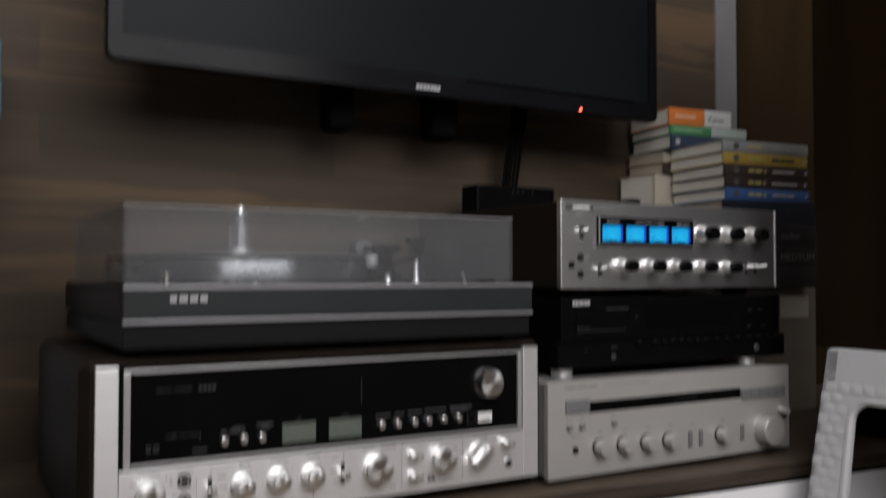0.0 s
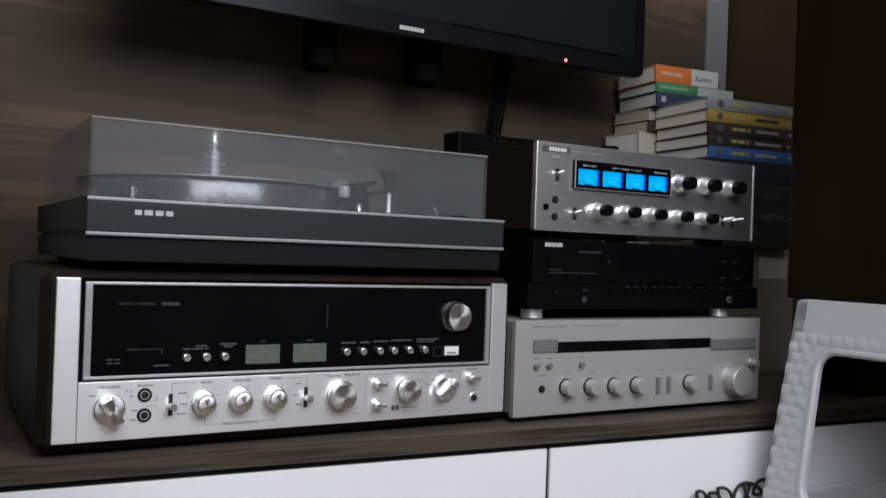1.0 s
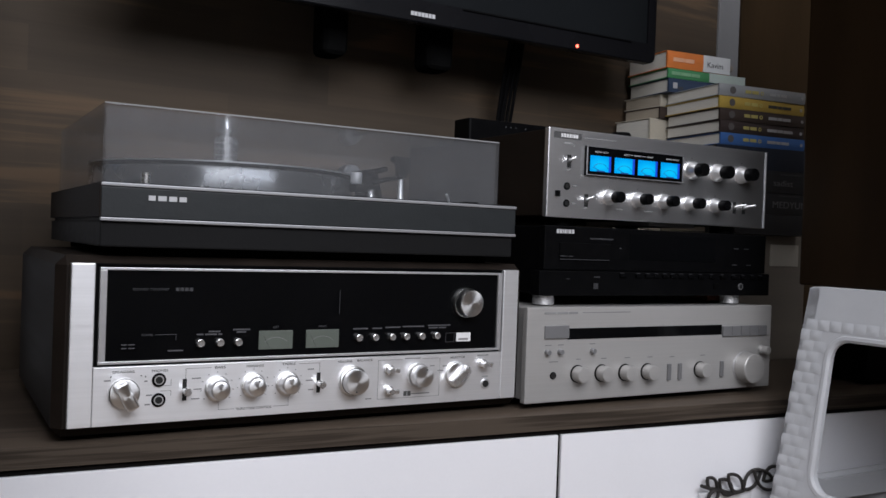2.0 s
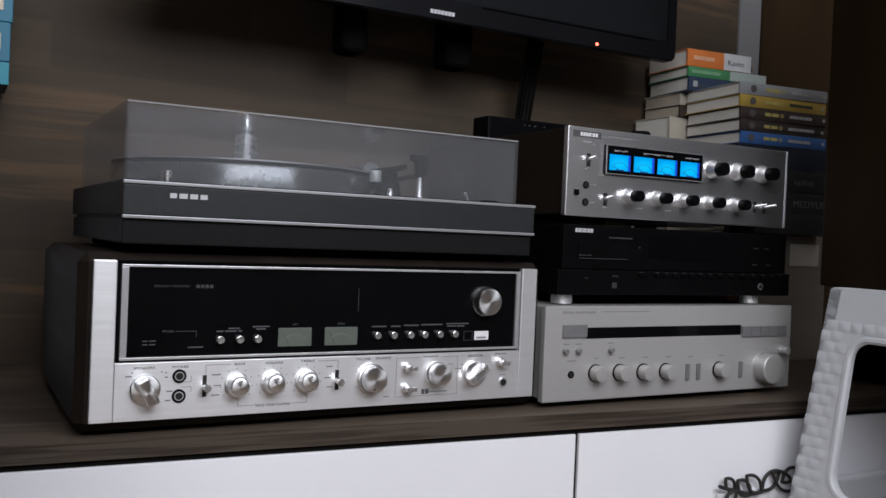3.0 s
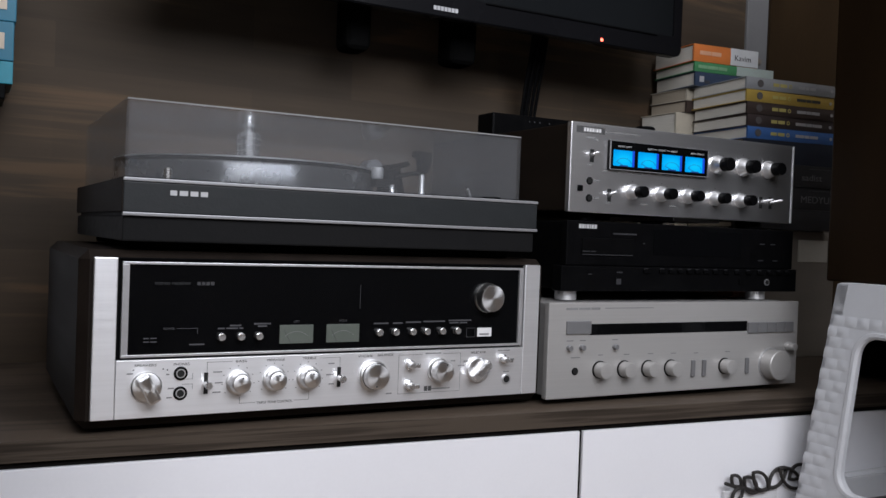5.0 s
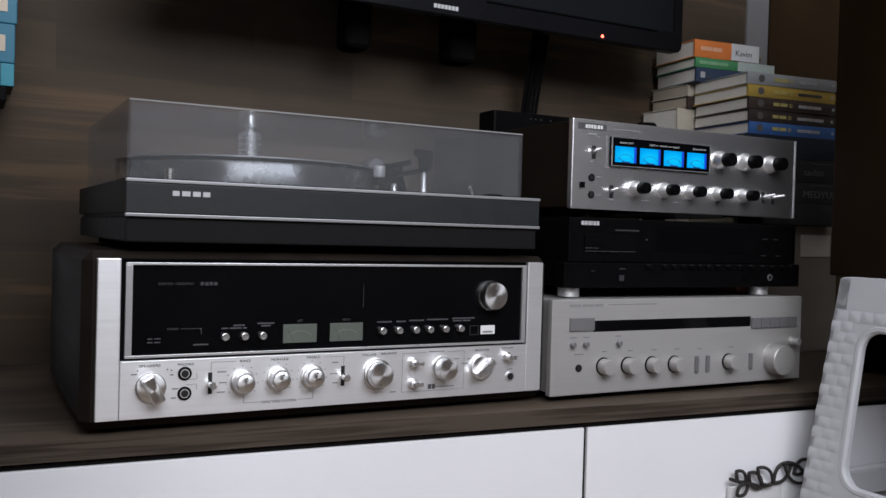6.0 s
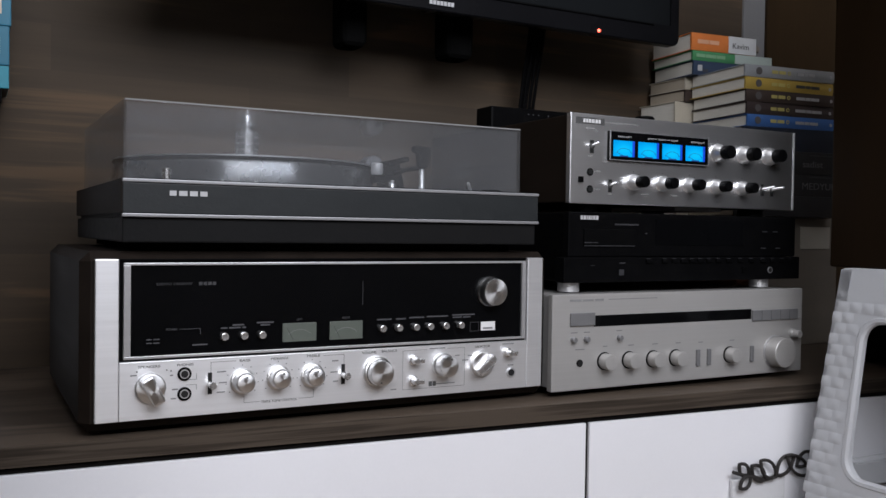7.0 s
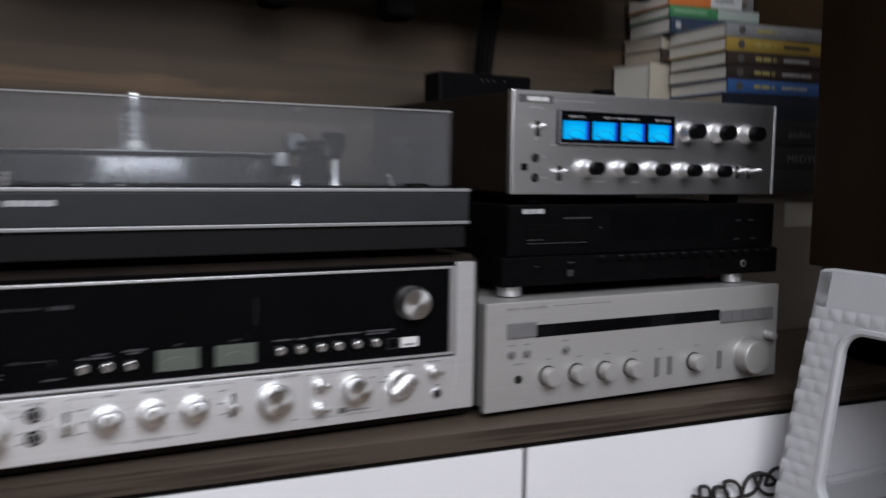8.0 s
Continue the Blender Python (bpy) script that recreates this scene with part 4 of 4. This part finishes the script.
    for x, z in ((0.8350, 0.6195), (0.8865, 0.6195), (0.9380, 0.6195)):
        two_tone("level_knob", x, z, 0.0126, 0.027)
    for x, z in ((0.6815, 0.5720), (0.7327, 0.5720), (0.7820, 0.5718), (0.8332, 0.5714), (0.8844, 0.5710)):
        two_tone("selector_knob", x, z, 0.0102, 0.026)
    for x, z, l in ((0.611, 0.6170, 0.014), (0.642, 0.5668, 0.014), (0.926, 0.5710, 0.022), (0.946, 0.5710, 0.022)):
        s = part("toggle_switch", lathe([(0.0040, 0), (0.0040, 0.001), (0.0034, 0.0015)], (x, yf, z), n=18), M["ink"], t)
        part("slot", box(x - 0.0032, x + 0.0032, yf - 0.0004, yf, z - 0.0095, z + 0.0075, 0.0001), M["hole"], s)
        part("lever", tube([(x, yf, z), (x + 0.001, yf - l * 0.6, z + 0.002), (x + 0.0015, yf - l, z + 0.003)], 0.0018), M["alu"], s, "bright toggle lever", True)
    for z in (0.5830, 0.5605):
        j = part("headphone_jack", lathe([(0.0050, 0), (0.0050, 0.0012), (0.0040, 0.0012)], (0.6085, yf, z), n=22), M["black_plastic"], t)
        part("hole", lathe([(0.0034, 0.001), (0.0034, 0.0016)], (0.6085, yf, z), n=16), M["hole"], j)
    part("power_button", box(0.5895, 0.5965, yf - 0.003, yf, 0.5690, 0.5765, 0.0005), M["black_plastic"], t)


preamplifier()


# ---------- television on the wall ----------
def television():
    t = thing("television", "large black flat television on a wall bracket", "television", (0.54, 0.36, 0.84))
    x0, x1, z0, z1, y = 0.058, 1.010, 0.8370, 1.405, 0.312
    part("back_shell", box(x0 + 0.01, x1 - 0.01, y + 0.012, y + 0.055, z0 + 0.01, z1 - 0.01, 0.008), M["black_plastic"], t)
    bez = bmesh.new()

    def corner_loop(xa, xb, za, zb, r, yy):
        return [bez.verts.new((cx + r * math.cos(radians(q)), yy, cz + r * math.sin(radians(q))))
                for cx, cz, q0 in ((xb - r, zb - r, 0), (xa + r, zb - r, 90), (xa + r, za + r, 180), (xb - r, za + r, 270)) for q in range(q0, q0 + 91, 15)]

    loops = [corner_loop(x0, x1, z0, z1, 0.014, y + 0.014), corner_loop(x0, x1, z0, z1, 0.014, y - 0.002), corner_loop(x0 + 0.002, x1 - 0.002, z0 + 0.002, z1 - 0.002, 0.012, y - 0.004),
             corner_loop(x0 + 0.020, x1 - 0.020, z0 + 0.034, z1 - 0.020, 0.002, y - 0.004), corner_loop(x0 + 0.020, x1 - 0.020, z0 + 0.034, z1 - 0.020, 0.002, y + 0.014)]
    for la, lb in zip(loops, loops[1:] + loops[:1]):
        for q in range(len(la)):
            bez.faces.new((la[q], la[(q + 1) % len(la)], lb[(q + 1) % len(la)], lb[q]))
    bmesh.ops.recalc_face_normals(bez, faces=bez.faces[:])
    part("bezel", bez, M["tv_frame"], t, "glossy black bezel")
    part("screen", box(x0 + 0.019, x1 - 0.019, y, y + 0.010, z0 + 0.033, z1 - 0.019), M["tv_screen"], t, "dark switched-off screen")
    part("maker_mark", bars(0.5085, 0.8462, (0.0050,) * 7, 0.0062, y - 0.0041, 0.0012, 0.0004), M["print_title"], t)
    part("standby_light", lathe([(0.0028, 0), (0.0028, 0.0008), (0.0016, 0.0014)], (0.8300, y - 0.0040, 0.8440), n=14), M["led_red"], t, "red standby light")
    part("lower_lip", box(0.60, 0.95, y - 0.0062, y - 0.0038, 0.8672, 0.8705, 0.0008), M["black_plastic"], t)
    br = part("wall_bracket", box(0.40, 0.72, 0.37, 0.503, 1.02, 1.26, 0.004), M["black_metal"], t, "black steel wall bracket")
    for x, w in ((0.420, 0.021), (0.606, 0.025)):
        part("rail", box(x - w, x + w, 0.380, 0.435, 0.786, 1.30, 0.014, 3), M["bracket"], br, "black steel bracket rail")


television()

# ---------- router with its cable ----------
def router():
    t = thing("wireless_router", "small black wireless router standing on the amplifier", "router", (0.74, 0.4, 0.657))
    part("case", box(0.662, 0.826, 0.376, 0.4260, 0.6574, 0.7135, 0.004), M["black_plastic"], t)
    for x in (0.736, 0.746, 0.757, 0.777):
        part("pilot_light", lathe([(0.0012, 0), (0.0012, 0.0006)], (x, 0.3758, 0.7035), n=10), M["print_dim"], t)
    part("blue_light", lathe([(0.0016, 0), (0.0016, 0.0006)], (0.731, 0.3758, 0.6740), n=10), M["led_blue"], t, "blue pilot light")
    # pale patch painted where the router shows a white glare
    part("glare_patch", box(0.688, 0.708, 0.3754, 0.3762, 0.6640, 0.6700), M["print_light"], t, "pale patch painted for the white glare")


router()
cab = thing("television_cable", "bundle of black cables hanging from the television behind the router", "cable", (0.78, 0.45, 0.66))
for i in range(7):
    x, y = 0.766 + 0.0048 * i, 0.420 + 0.004 * (i % 2)
    part("cord", tube([(x - 0.004, y - 0.015, 0.93), (x, y, 0.85), (x + 0.001 * math.sin(i * 2.1), y + 0.020, 0.77), (x + 0.001 * math.cos(i * 1.7), y + 0.032, 0.70), (x, y + 0.030, 0.645)], 0.0032), M["black_plastic"], cab, smooth=True)


# ---------- books ----------
def book(x0, x1, y0, y1, z0, z1, cover, label, pages="pages", marks=(), tilt=0.0, second=None, group="stacked books"):
    """A lying book: boards, a spine that looks along -y, and a page block set back from the boards."""
    t = thing("book", label, "book", (x0, y0, z0), tilt, group)
    h = 0.0016
    cv = bmesh.new()
    box(x0, x1, y0, y1, z0, z0 + h, 0.0004, bm=cv)
    box(x0, x1, y0, y1, z1 - h, z1, 0.0004, bm=cv)
    n = 6
    zz = (z0 + z1) / 2
    pts = [(y0 + 0.003, z0 + h * 0.2)] + [(y0 - 0.0016 * math.sin(math.pi * i / n), z0 + h * 0.2 + (z1 - z0 - h * 0.4) * i / n) for i in range(n + 1)] + [(y0 + 0.003, z1 - h * 0.2)]
    verts = [[cv.verts.new((x, y, z)) for y, z in pts] for x in (x0, x1)]
    for i in range(len(pts) - 1):
        cv.faces.new((verts[0][i], verts[1][i], verts[1][i + 1], verts[0][i + 1]))
    for vs in verts:
        cv.faces.new(vs)
    bmesh.ops.recalc_face_normals(cv, faces=cv.faces[:])
    c = part("cover", cv, M["cover_" + cover], t)
    part("page_block", box(x0 + 0.0025, x1 - 0.0025, y0 + 0.0025, y1 - 0.003, z0 + h, z1 - h), M[pages], t)
    if second:
        part("spine_panel", box(second[0], x1, y0 - 0.0022, y0 + 0.001, z0 + 0.0004, z1 - 0.0004), M["cover_" + second[1]], c)
    for kind, x, z, size, ink in marks:
        if kind is None:
            part("emblem", lathe([(size[0], 0), (size[0], 0.0008), (size[1] + 0.0001, 0.0008)], (x, y0 - 0.0012, z), n=24, cap=False), M[ink], c)
        elif isinstance(kind, str):
            part("lettering", words(kind, x, y0 - 0.0023, z, size[0], size[1]), M[ink], c)
        else:
            part("title_bar", bars(x, z, kind, size[0], y0 - 0.0016, 0.0013, 0.0006), M[ink], c)
    return t


# lower dark stack on the box, then five novels
bx = 1.098
book(1.075, 1.320, 0.234, 0.372, 0.5370, 0.5740, "black", "thick black hardback lying on the box", tilt=-9, pages="pages_beige")
book(1.072, 1.318, 0.233, 0.370, 0.5744, 0.6140, "black", "black paperback with its title on the spine", marks=(("MEDYUM", 1.2190, 0.5870, (0.0175, 0.080), "print_spine"), ((0.05,), 1.235, 0.6085, (0.0016,), "print_dim")), tilt=-8, pages="pages_beige")
book(1.075, 1.320, 0.234, 0.368, 0.6144, 0.6540, "black", "black paperback with its title on the spine", marks=(("sadist", 1.2190, 0.6270, (0.0160, 0.045), "print_spine"), ((0.05,), 1.235, 0.6475, (0.0016,), "print_dim")), tilt=-9, pages="pages_beige")
book(1.092, 1.315, 0.232, 0.362, 0.6544, 0.6950, "ink_navy", "dark navy hardback in the stack", tilt=-9, pages="pages_beige")
for i, (cv, lab, tilt, title) in enumerate((("blue", "blue hardback novel with pale title in the stack", 0.0, 0.052), ("maroon", "dark brown hardback novel in the stack", 0.6, 0.062), ("brown", "brown hardback novel in the stack", -0.4, 0.052),
                                     ("gold", "golden yellow hardback novel in the stack", 0.5, 0.055), ("grey", "grey hardback novel on top of the stack", -0.3, 0.040))):
    z = 0.6954 + i * 0.0216
    book(bx - i * 0.002, bx + 0.196 - i * 0.001, 0.230, 0.383, z, z + 0.0212, cv, lab, tilt=tilt - 7.2,
         marks=(((0.0130,), bx + 0.050, z + 0.0078, (0.0058,), "print_gilt"), ((0.0150,), bx + 0.0655, z + 0.0078, (0.0058,), "print_gilt"),
                (None, bx + 0.0885, z + 0.0106, (0.0036, 0.0018), "print_gilt"), (None, bx + 0.022, z + 0.0106, (0.0066, 0.0), "print_emblem"),
                ((title * 0.38, title * 0.2, title * 0.36), bx + 0.106, z + 0.0080, (0.0052,), "ink" if cv == "gold" else "print_title"),
                (None, bx + 0.188 - i * 0.001, z + 0.0104, (0.0030, 0.0), "print_title")))
# stack behind
book(1.075, 1.300, 0.378, 0.488, 0.5370, 0.6200, "cream", "thick cream hardback at the bottom of the rear stack")
book(1.078, 1.300, 0.378, 0.488, 0.6204, 0.6900, "cream", "thick cream hardback in the rear stack")
book(1.080, 1.305, 0.391, 0.492, 0.6904, 0.7560, "cream", "thick off-white book in the rear stack")
book(1.100, 1.300, 0.386, 0.488, 0.7564, 0.7795, "brown", "brown book in the rear stack", pages="pages_beige")
book(1.100, 1.300, 0.386, 0.488, 0.7799, 0.8030, "cream", "cream paperback in the rear stack", pages="pages_beige")
book(1.0925, 1.278, 0.358, 0.484, 0.8036, 0.8300, "navy", "dark navy paperback in the rear stack", tilt=-6.6, marks=(((0.010,), 1.102, 0.811, (0.011,), "print_title"), ((0.004, 0.006), 1.114, 0.809, (0.006,), "print_dim")))
book(1.0900, 1.276, 0.358, 0.484, 0.8304, 0.8488, "green", "green and pale paperback in the rear stack", tilt=-6.6, marks=(((0.020, 0.024, 0.020), 1.098, 0.8365, (0.0062,), "print_sage"),), second=(1.188, "pale_green"))
book(1.0870, 1.237, 0.358, 0.484, 0.8492, 0.8818, "orange", "orange and white paperback on top of the rear stack", tilt=-6.6,
     marks=(((0.026, 0.022), 1.100, 0.8620, (0.0075,), "print_peach"), ("Kavim", 1.1800, 0.8590, (0.0150, 0.038), "ink")), second=(1.172, "white"))

# box under the books
bxs = thing("wooden_box", "taupe board box under the stacked books on the shelf", "box", (1.25, 0.37, 0.3005))
part("body", box(1.015, 1.355, 0.240, 0.485, 0.3008, 0.5366, 0.002), M["taupe"], bxs)
part("label_plate", box(1.252, 1.331, 0.2375, 0.2405, 0.479, 0.520, 0.001), M["cream"], bxs, "cream plate")


# small things by the amplifier and the wall
puck = thing("puck", "low round black puck lying on the four-channel amplifier", "puck", (0.738, 0.085, 0.657))
part("body", lathe([(0.013, 0), (0.0142, 0.002), (0.0142, 0.0092), (0.0120, 0.0115), (0.0001, 0.0119)], (0.738, 0.085, 0.6572), "z", 28), M["black_plastic"], puck, smooth=True)
brd = thing("board", "reddish-brown wooden board lying on the amplifier under the disc player", "board", (0.93, 0.2, 0.4275))
part("plank", box(0.905, 0.970, 0.065, 0.27, 0.4278, 0.4388, 0.001), M["mahogany"], brd)
kn = thing("cabinet_knob", "small brown knob on the grey upright trim", "knob", (1.398, 0.499, 0.905))
part("knob", lathe([(0.004, 0), (0.004, 0.006), (0.008, 0.009), (0.009, 0.013), (0.006, 0.017), (0.0001, 0.018)], (1.398, 0.4988, 0.905), n=20), M["taupe"], kn, smooth=True)


# black box added in place of the shade seen through the stool's opening
blk = thing("shade_box", "black filler box standing in for the shade behind the stool", "electronics", (1.33, 0.02, 0.3005))
part("case", box(1.172, 1.500, -0.010, 0.070, 0.306, 0.398, 0.003), M["black_metal"], blk, "black metal case")
part("front_panel", box(1.169, 1.503, -0.022, -0.0103, 0.3055, 0.3985, 0.002), M["black_plastic"], blk, "black plastic front")
for x in (1.20, 1.47):
    for y in (0.005, 0.055):
        part("foot", lathe([(0.011, 0), (0.012, 0.001), (0.012, 0.0052)], (x, y, 0.3007), "z", 20), M["rubber"], blk)


# ---------- white cabinet with teal boxes ----------
cabn = thing("white_side_cabinet", "white upright cabinet with a black top, standing on the shelf", "cabinet", (-0.2, 0.46, 0.3005))
part("body", box(-0.330, -0.083, 0.42, 0.495, 0.3010, 0.6600, 0.002), M["white_lacquer"], cabn)
part("top_board", box(-0.335, -0.066, 0.40, 0.495, 0.6604, 0.6800, 0.002), M["black_plastic"], cabn, "black top board")
for i, (dx, z, h) in enumerate(((0.0, 0.6804, 0.0302), (0.001, 0.7110, 0.0510), (0.003, 0.7624, 0.0510), (0.002, 0.8138, 0.0510))):
    b = thing("teal_book", "teal hardback volume with a cream spine label on the cabinet", "book", (-0.18, 0.48, z), 0.0, "teal volumes")
    part("cover", box(-0.300 + dx, -0.058 + dx, 0.405, 0.495, z, z + h, 0.0015), M["cover_black" if i == 0 else "cover_teal"], b)
    if i == 0:
        part("spine_end", box(-0.0735, -0.0575, 0.4035, 0.4950, z + 0.0005, z + h - 0.0005, 0.001), M["cover_teal_light"], b, "light teal end of the spine")
    if i:
        lb = part("spine_label", box(-0.150 + dx, -0.0695 + dx, 0.4040, 0.4055, z + 0.0150, z + 0.0360), M["label_cream"], b, "cream paper label")
        part("title_bar", bars(-0.140 + dx, z + 0.0205, (0.02, 0.016, 0.012, 0.008), 0.010, 0.404), M["ink"], lb)


# ---------- white plastic stool under a loudspeaker ----------
def stool():
    t = thing("stool", "white moulded plastic stool with woven rattan pattern", "stool", (1.07, -0.264, 0.0))
    top, s = 0.4621, 0.097
    xa, xb, ya, yb = 0.894, 1.227, -0.4218, -0.1215

    def left(u, z, d):
        k = s * (top - z)
        y0, y1 = yb + k, ya - k
        return (xa - k + d, y0 + (y1 - y0) * u, z)

    def right(u, z, d):
        p = left(u, z, d)
        return (xa + xb - p[0], p[1], p[2])

    def back(u, z, d):
        k = s * (top - z)
        return (xa - k + (xb - xa + 2 * k) * u, yb + k - d, z)

    def front(u, z, d):
        p = back(u, z, d)
        return (p[0], ya + yb - p[1], p[2])

    def panel(at, name):
        u0, u1, z0, z1 = 0.134, 0.838, 0.1966, 0.400
        ru, rz = 0.085, 0.030
        inner = []
        for cu, cz, a0 in ((u1 - ru, z1 - rz, 0), (u0 + ru, z1 - rz, 90), (u0 + ru, z0 + rz, 180), (u1 - ru, z0 + rz, 270)):
            inner += [(cu + ru * math.cos(radians(a0 + a)), cz + rz * math.sin(radians(a0 + a))) for a in range(0, 91, 10)]
        inner = [(0.5 + (u - 0.5) * (1 - 0.037 * (z1 - z) / (z1 - z0)), z) for u, z in inner]
        outer = []
        for u, z in inner:
            du, dz = (u - 0.5) / 0.5, (z - (top + 0.0) / 2) / (top / 2)
            m = max(abs(du), abs(dz))
            outer.append((0.5 + 0.5 * du / m, top / 2 + top / 2 * dz / m))
        bm = bmesh.new()
        rows = [[bm.verts.new(at(u, z, d)) for u, z in ring] for ring, d in ((outer, 0.0), (inner, 0.0), (inner, 0.016), (outer, 0.016))]
        n = len(inner)
        for a, b in zip(rows, rows[1:] + rows[:1]):
            for i in range(n):
                bm.faces.new((a[i], a[(i + 1) % n], b[(i + 1) % n], b[i]))
        bmesh.ops.recalc_face_normals(bm, faces=bm.faces[:])
        side = part(name, bm, M["white_plastic"], t)
        part("rim", tube([at(u, z, 0.004) for u, z in inner], 0.0055, True, 2), M["white_plastic"], side, "smooth rim of the opening", True)
        # woven pads
        wv = bmesh.new()
        rows_n = 33
        for r in range(rows_n):
            z = 0.007 + r * 0.0140
            cols = [c * 0.056 + (0.028 if r % 2 else 0.0) + 0.014 for c in range(19)]
            for u in cols:
                if u > 0.995 or (u0 - 0.030 + 0.010 * (z1 - z) / (z1 - z0) < u < u1 + 0.030 - 0.010 * (z1 - z) / (z1 - z0) and z0 - 0.012 < z < z1 + 0.012) or z > 0.425:
                    continue
                grid = []
                for a in range(7):
                    line = []
                    for b in range(5):
                        fa, fb = a / 6, b / 4
                        hgt = 0.0003 + (0.0009 + 0.0005 * ((r * 7 + int(u * 100)) % 3) / 2) * math.sin(math.pi * fa) * math.sin(math.pi * fb)
                        uu = min(1.0, max(0.0, u + (fa - 0.5) * 0.056))
                        line.append(wv.verts.new(at(uu, z + (fb - 0.5) * 0.0140, -hgt)))
                    grid.append(line)
                for a in range(6):
                    for b in range(4):
                        wv.faces.new((grid[a][b], grid[a + 1][b], grid[a + 1][b + 1], grid[a][b + 1]))
        bmesh.ops.recalc_face_normals(wv, faces=wv.faces[:])
        w = part("weave", wv, M["white_plastic"], side, "moulded rattan weave", True)
        tagged(w, kind="stuff")

    for at in (left, right, back, front):
        panel(at, "side_panel")
    part("seat", box(xa + 0.001, xb - 0.001, ya + 0.001, yb - 0.001, top - 0.022, top + 0.0005, 0.006), M["white_plastic"], t)


stool()
spk = thing("loudspeaker", "tall dark brown wooden loudspeaker standing on the stool", "loudspeaker", (1.06, -0.25, 0.4626))
part("cabinet", box(0.912, 1.200, -0.395, -0.0895, 0.4627, 1.207, 0.003), M["speaker_wood"], spk, "dark brown veneer cabinet")
part("grille", box(0.929, 1.188, -0.410, -0.395, 0.477, 1.192, 0.006), M["black_plastic"], spk, "black cloth front grille")

# unseen block, added only to shade the left sides and lower left wall
spk_blocker = thing("loudspeaker", "unseen speaker-shaped block added to shade the left sides and wall", "loudspeaker", (-0.29, -0.2, 0.0))
part("cabinet", box(-0.438, -0.142, -0.372, -0.052, 0.002, 0.99, 0.003), M["speaker_wood"], spk_blocker, "dark brown veneer cabinet")
part("grille", box(-0.426, -0.154, -0.388, -0.372, 0.02, 0.975, 0.006), M["black_plastic"], spk_blocker, "black cloth front grille")


# ---------- iron leaf ornament before the drawers ----------
def leaf_rack():
    t = thing("leaf_rack", "blackened iron leaf garland on a frosted panel before the drawers", "ornament", (0.91, -0.06, 0.0))
    y = -0.062
    part("panel", box(0.774, 1.02, y + 0.004, y + 0.009, 0.004, 0.183, 0.001), M["frost"], t, "frosted grey panel")
    part("foot_bar", box(0.770, 1.026, y - 0.03, y + 0.016, 0.0, 0.010, 0.002), M["iron"], t)
    stem = [(0.770, y, 0.1955), (0.785, y, 0.1905), (0.802, y, 0.1870), (0.830, y, 0.1790), (0.848, y, 0.1805)]
    part("stem", tube(stem, 0.0024), M["iron"], t, smooth=True)
    for i, (bx0, bz0, tx, tz, w) in enumerate(((0.799, 0.188, 0.781, 0.2045, 0.008), (0.799, 0.187, 0.780, 0.1735, 0.008), (0.829, 0.178, 0.804, 0.2000, 0.010), (0.847, 0.181, 0.817, 0.2060, 0.011),
                                               (0.851, 0.182, 0.884, 0.2055, 0.012), (0.913, 0.177, 0.867, 0.2065, 0.012), (0.890, 0.190, 0.921, 0.2050, 0.010),
                                               (0.946, 0.178, 0.915, 0.2030, 0.011), (0.932, 0.186, 0.962, 0.2060, 0.011))):
        dx, dz = tx - bx0, tz - bz0
        l = math.hypot(dx, dz)
        nx, nz = -dz / l, dx / l
        pts = [(bx0 + dx * u + nx * w * v, y - 0.003 * (i % 2), bz0 + dz * u + nz * w * v)
               for u, v in ((0, 0), (0.25, 0.75), (0.55, 0.95), (0.82, 0.55), (1, 0), (0.80, -0.55), (0.50, -0.85), (0.22, -0.6))]
        part("leaf", tube(pts, 0.0023, True, 3, (0, 4)), M["iron"], t, smooth=True)


leaf_rack()
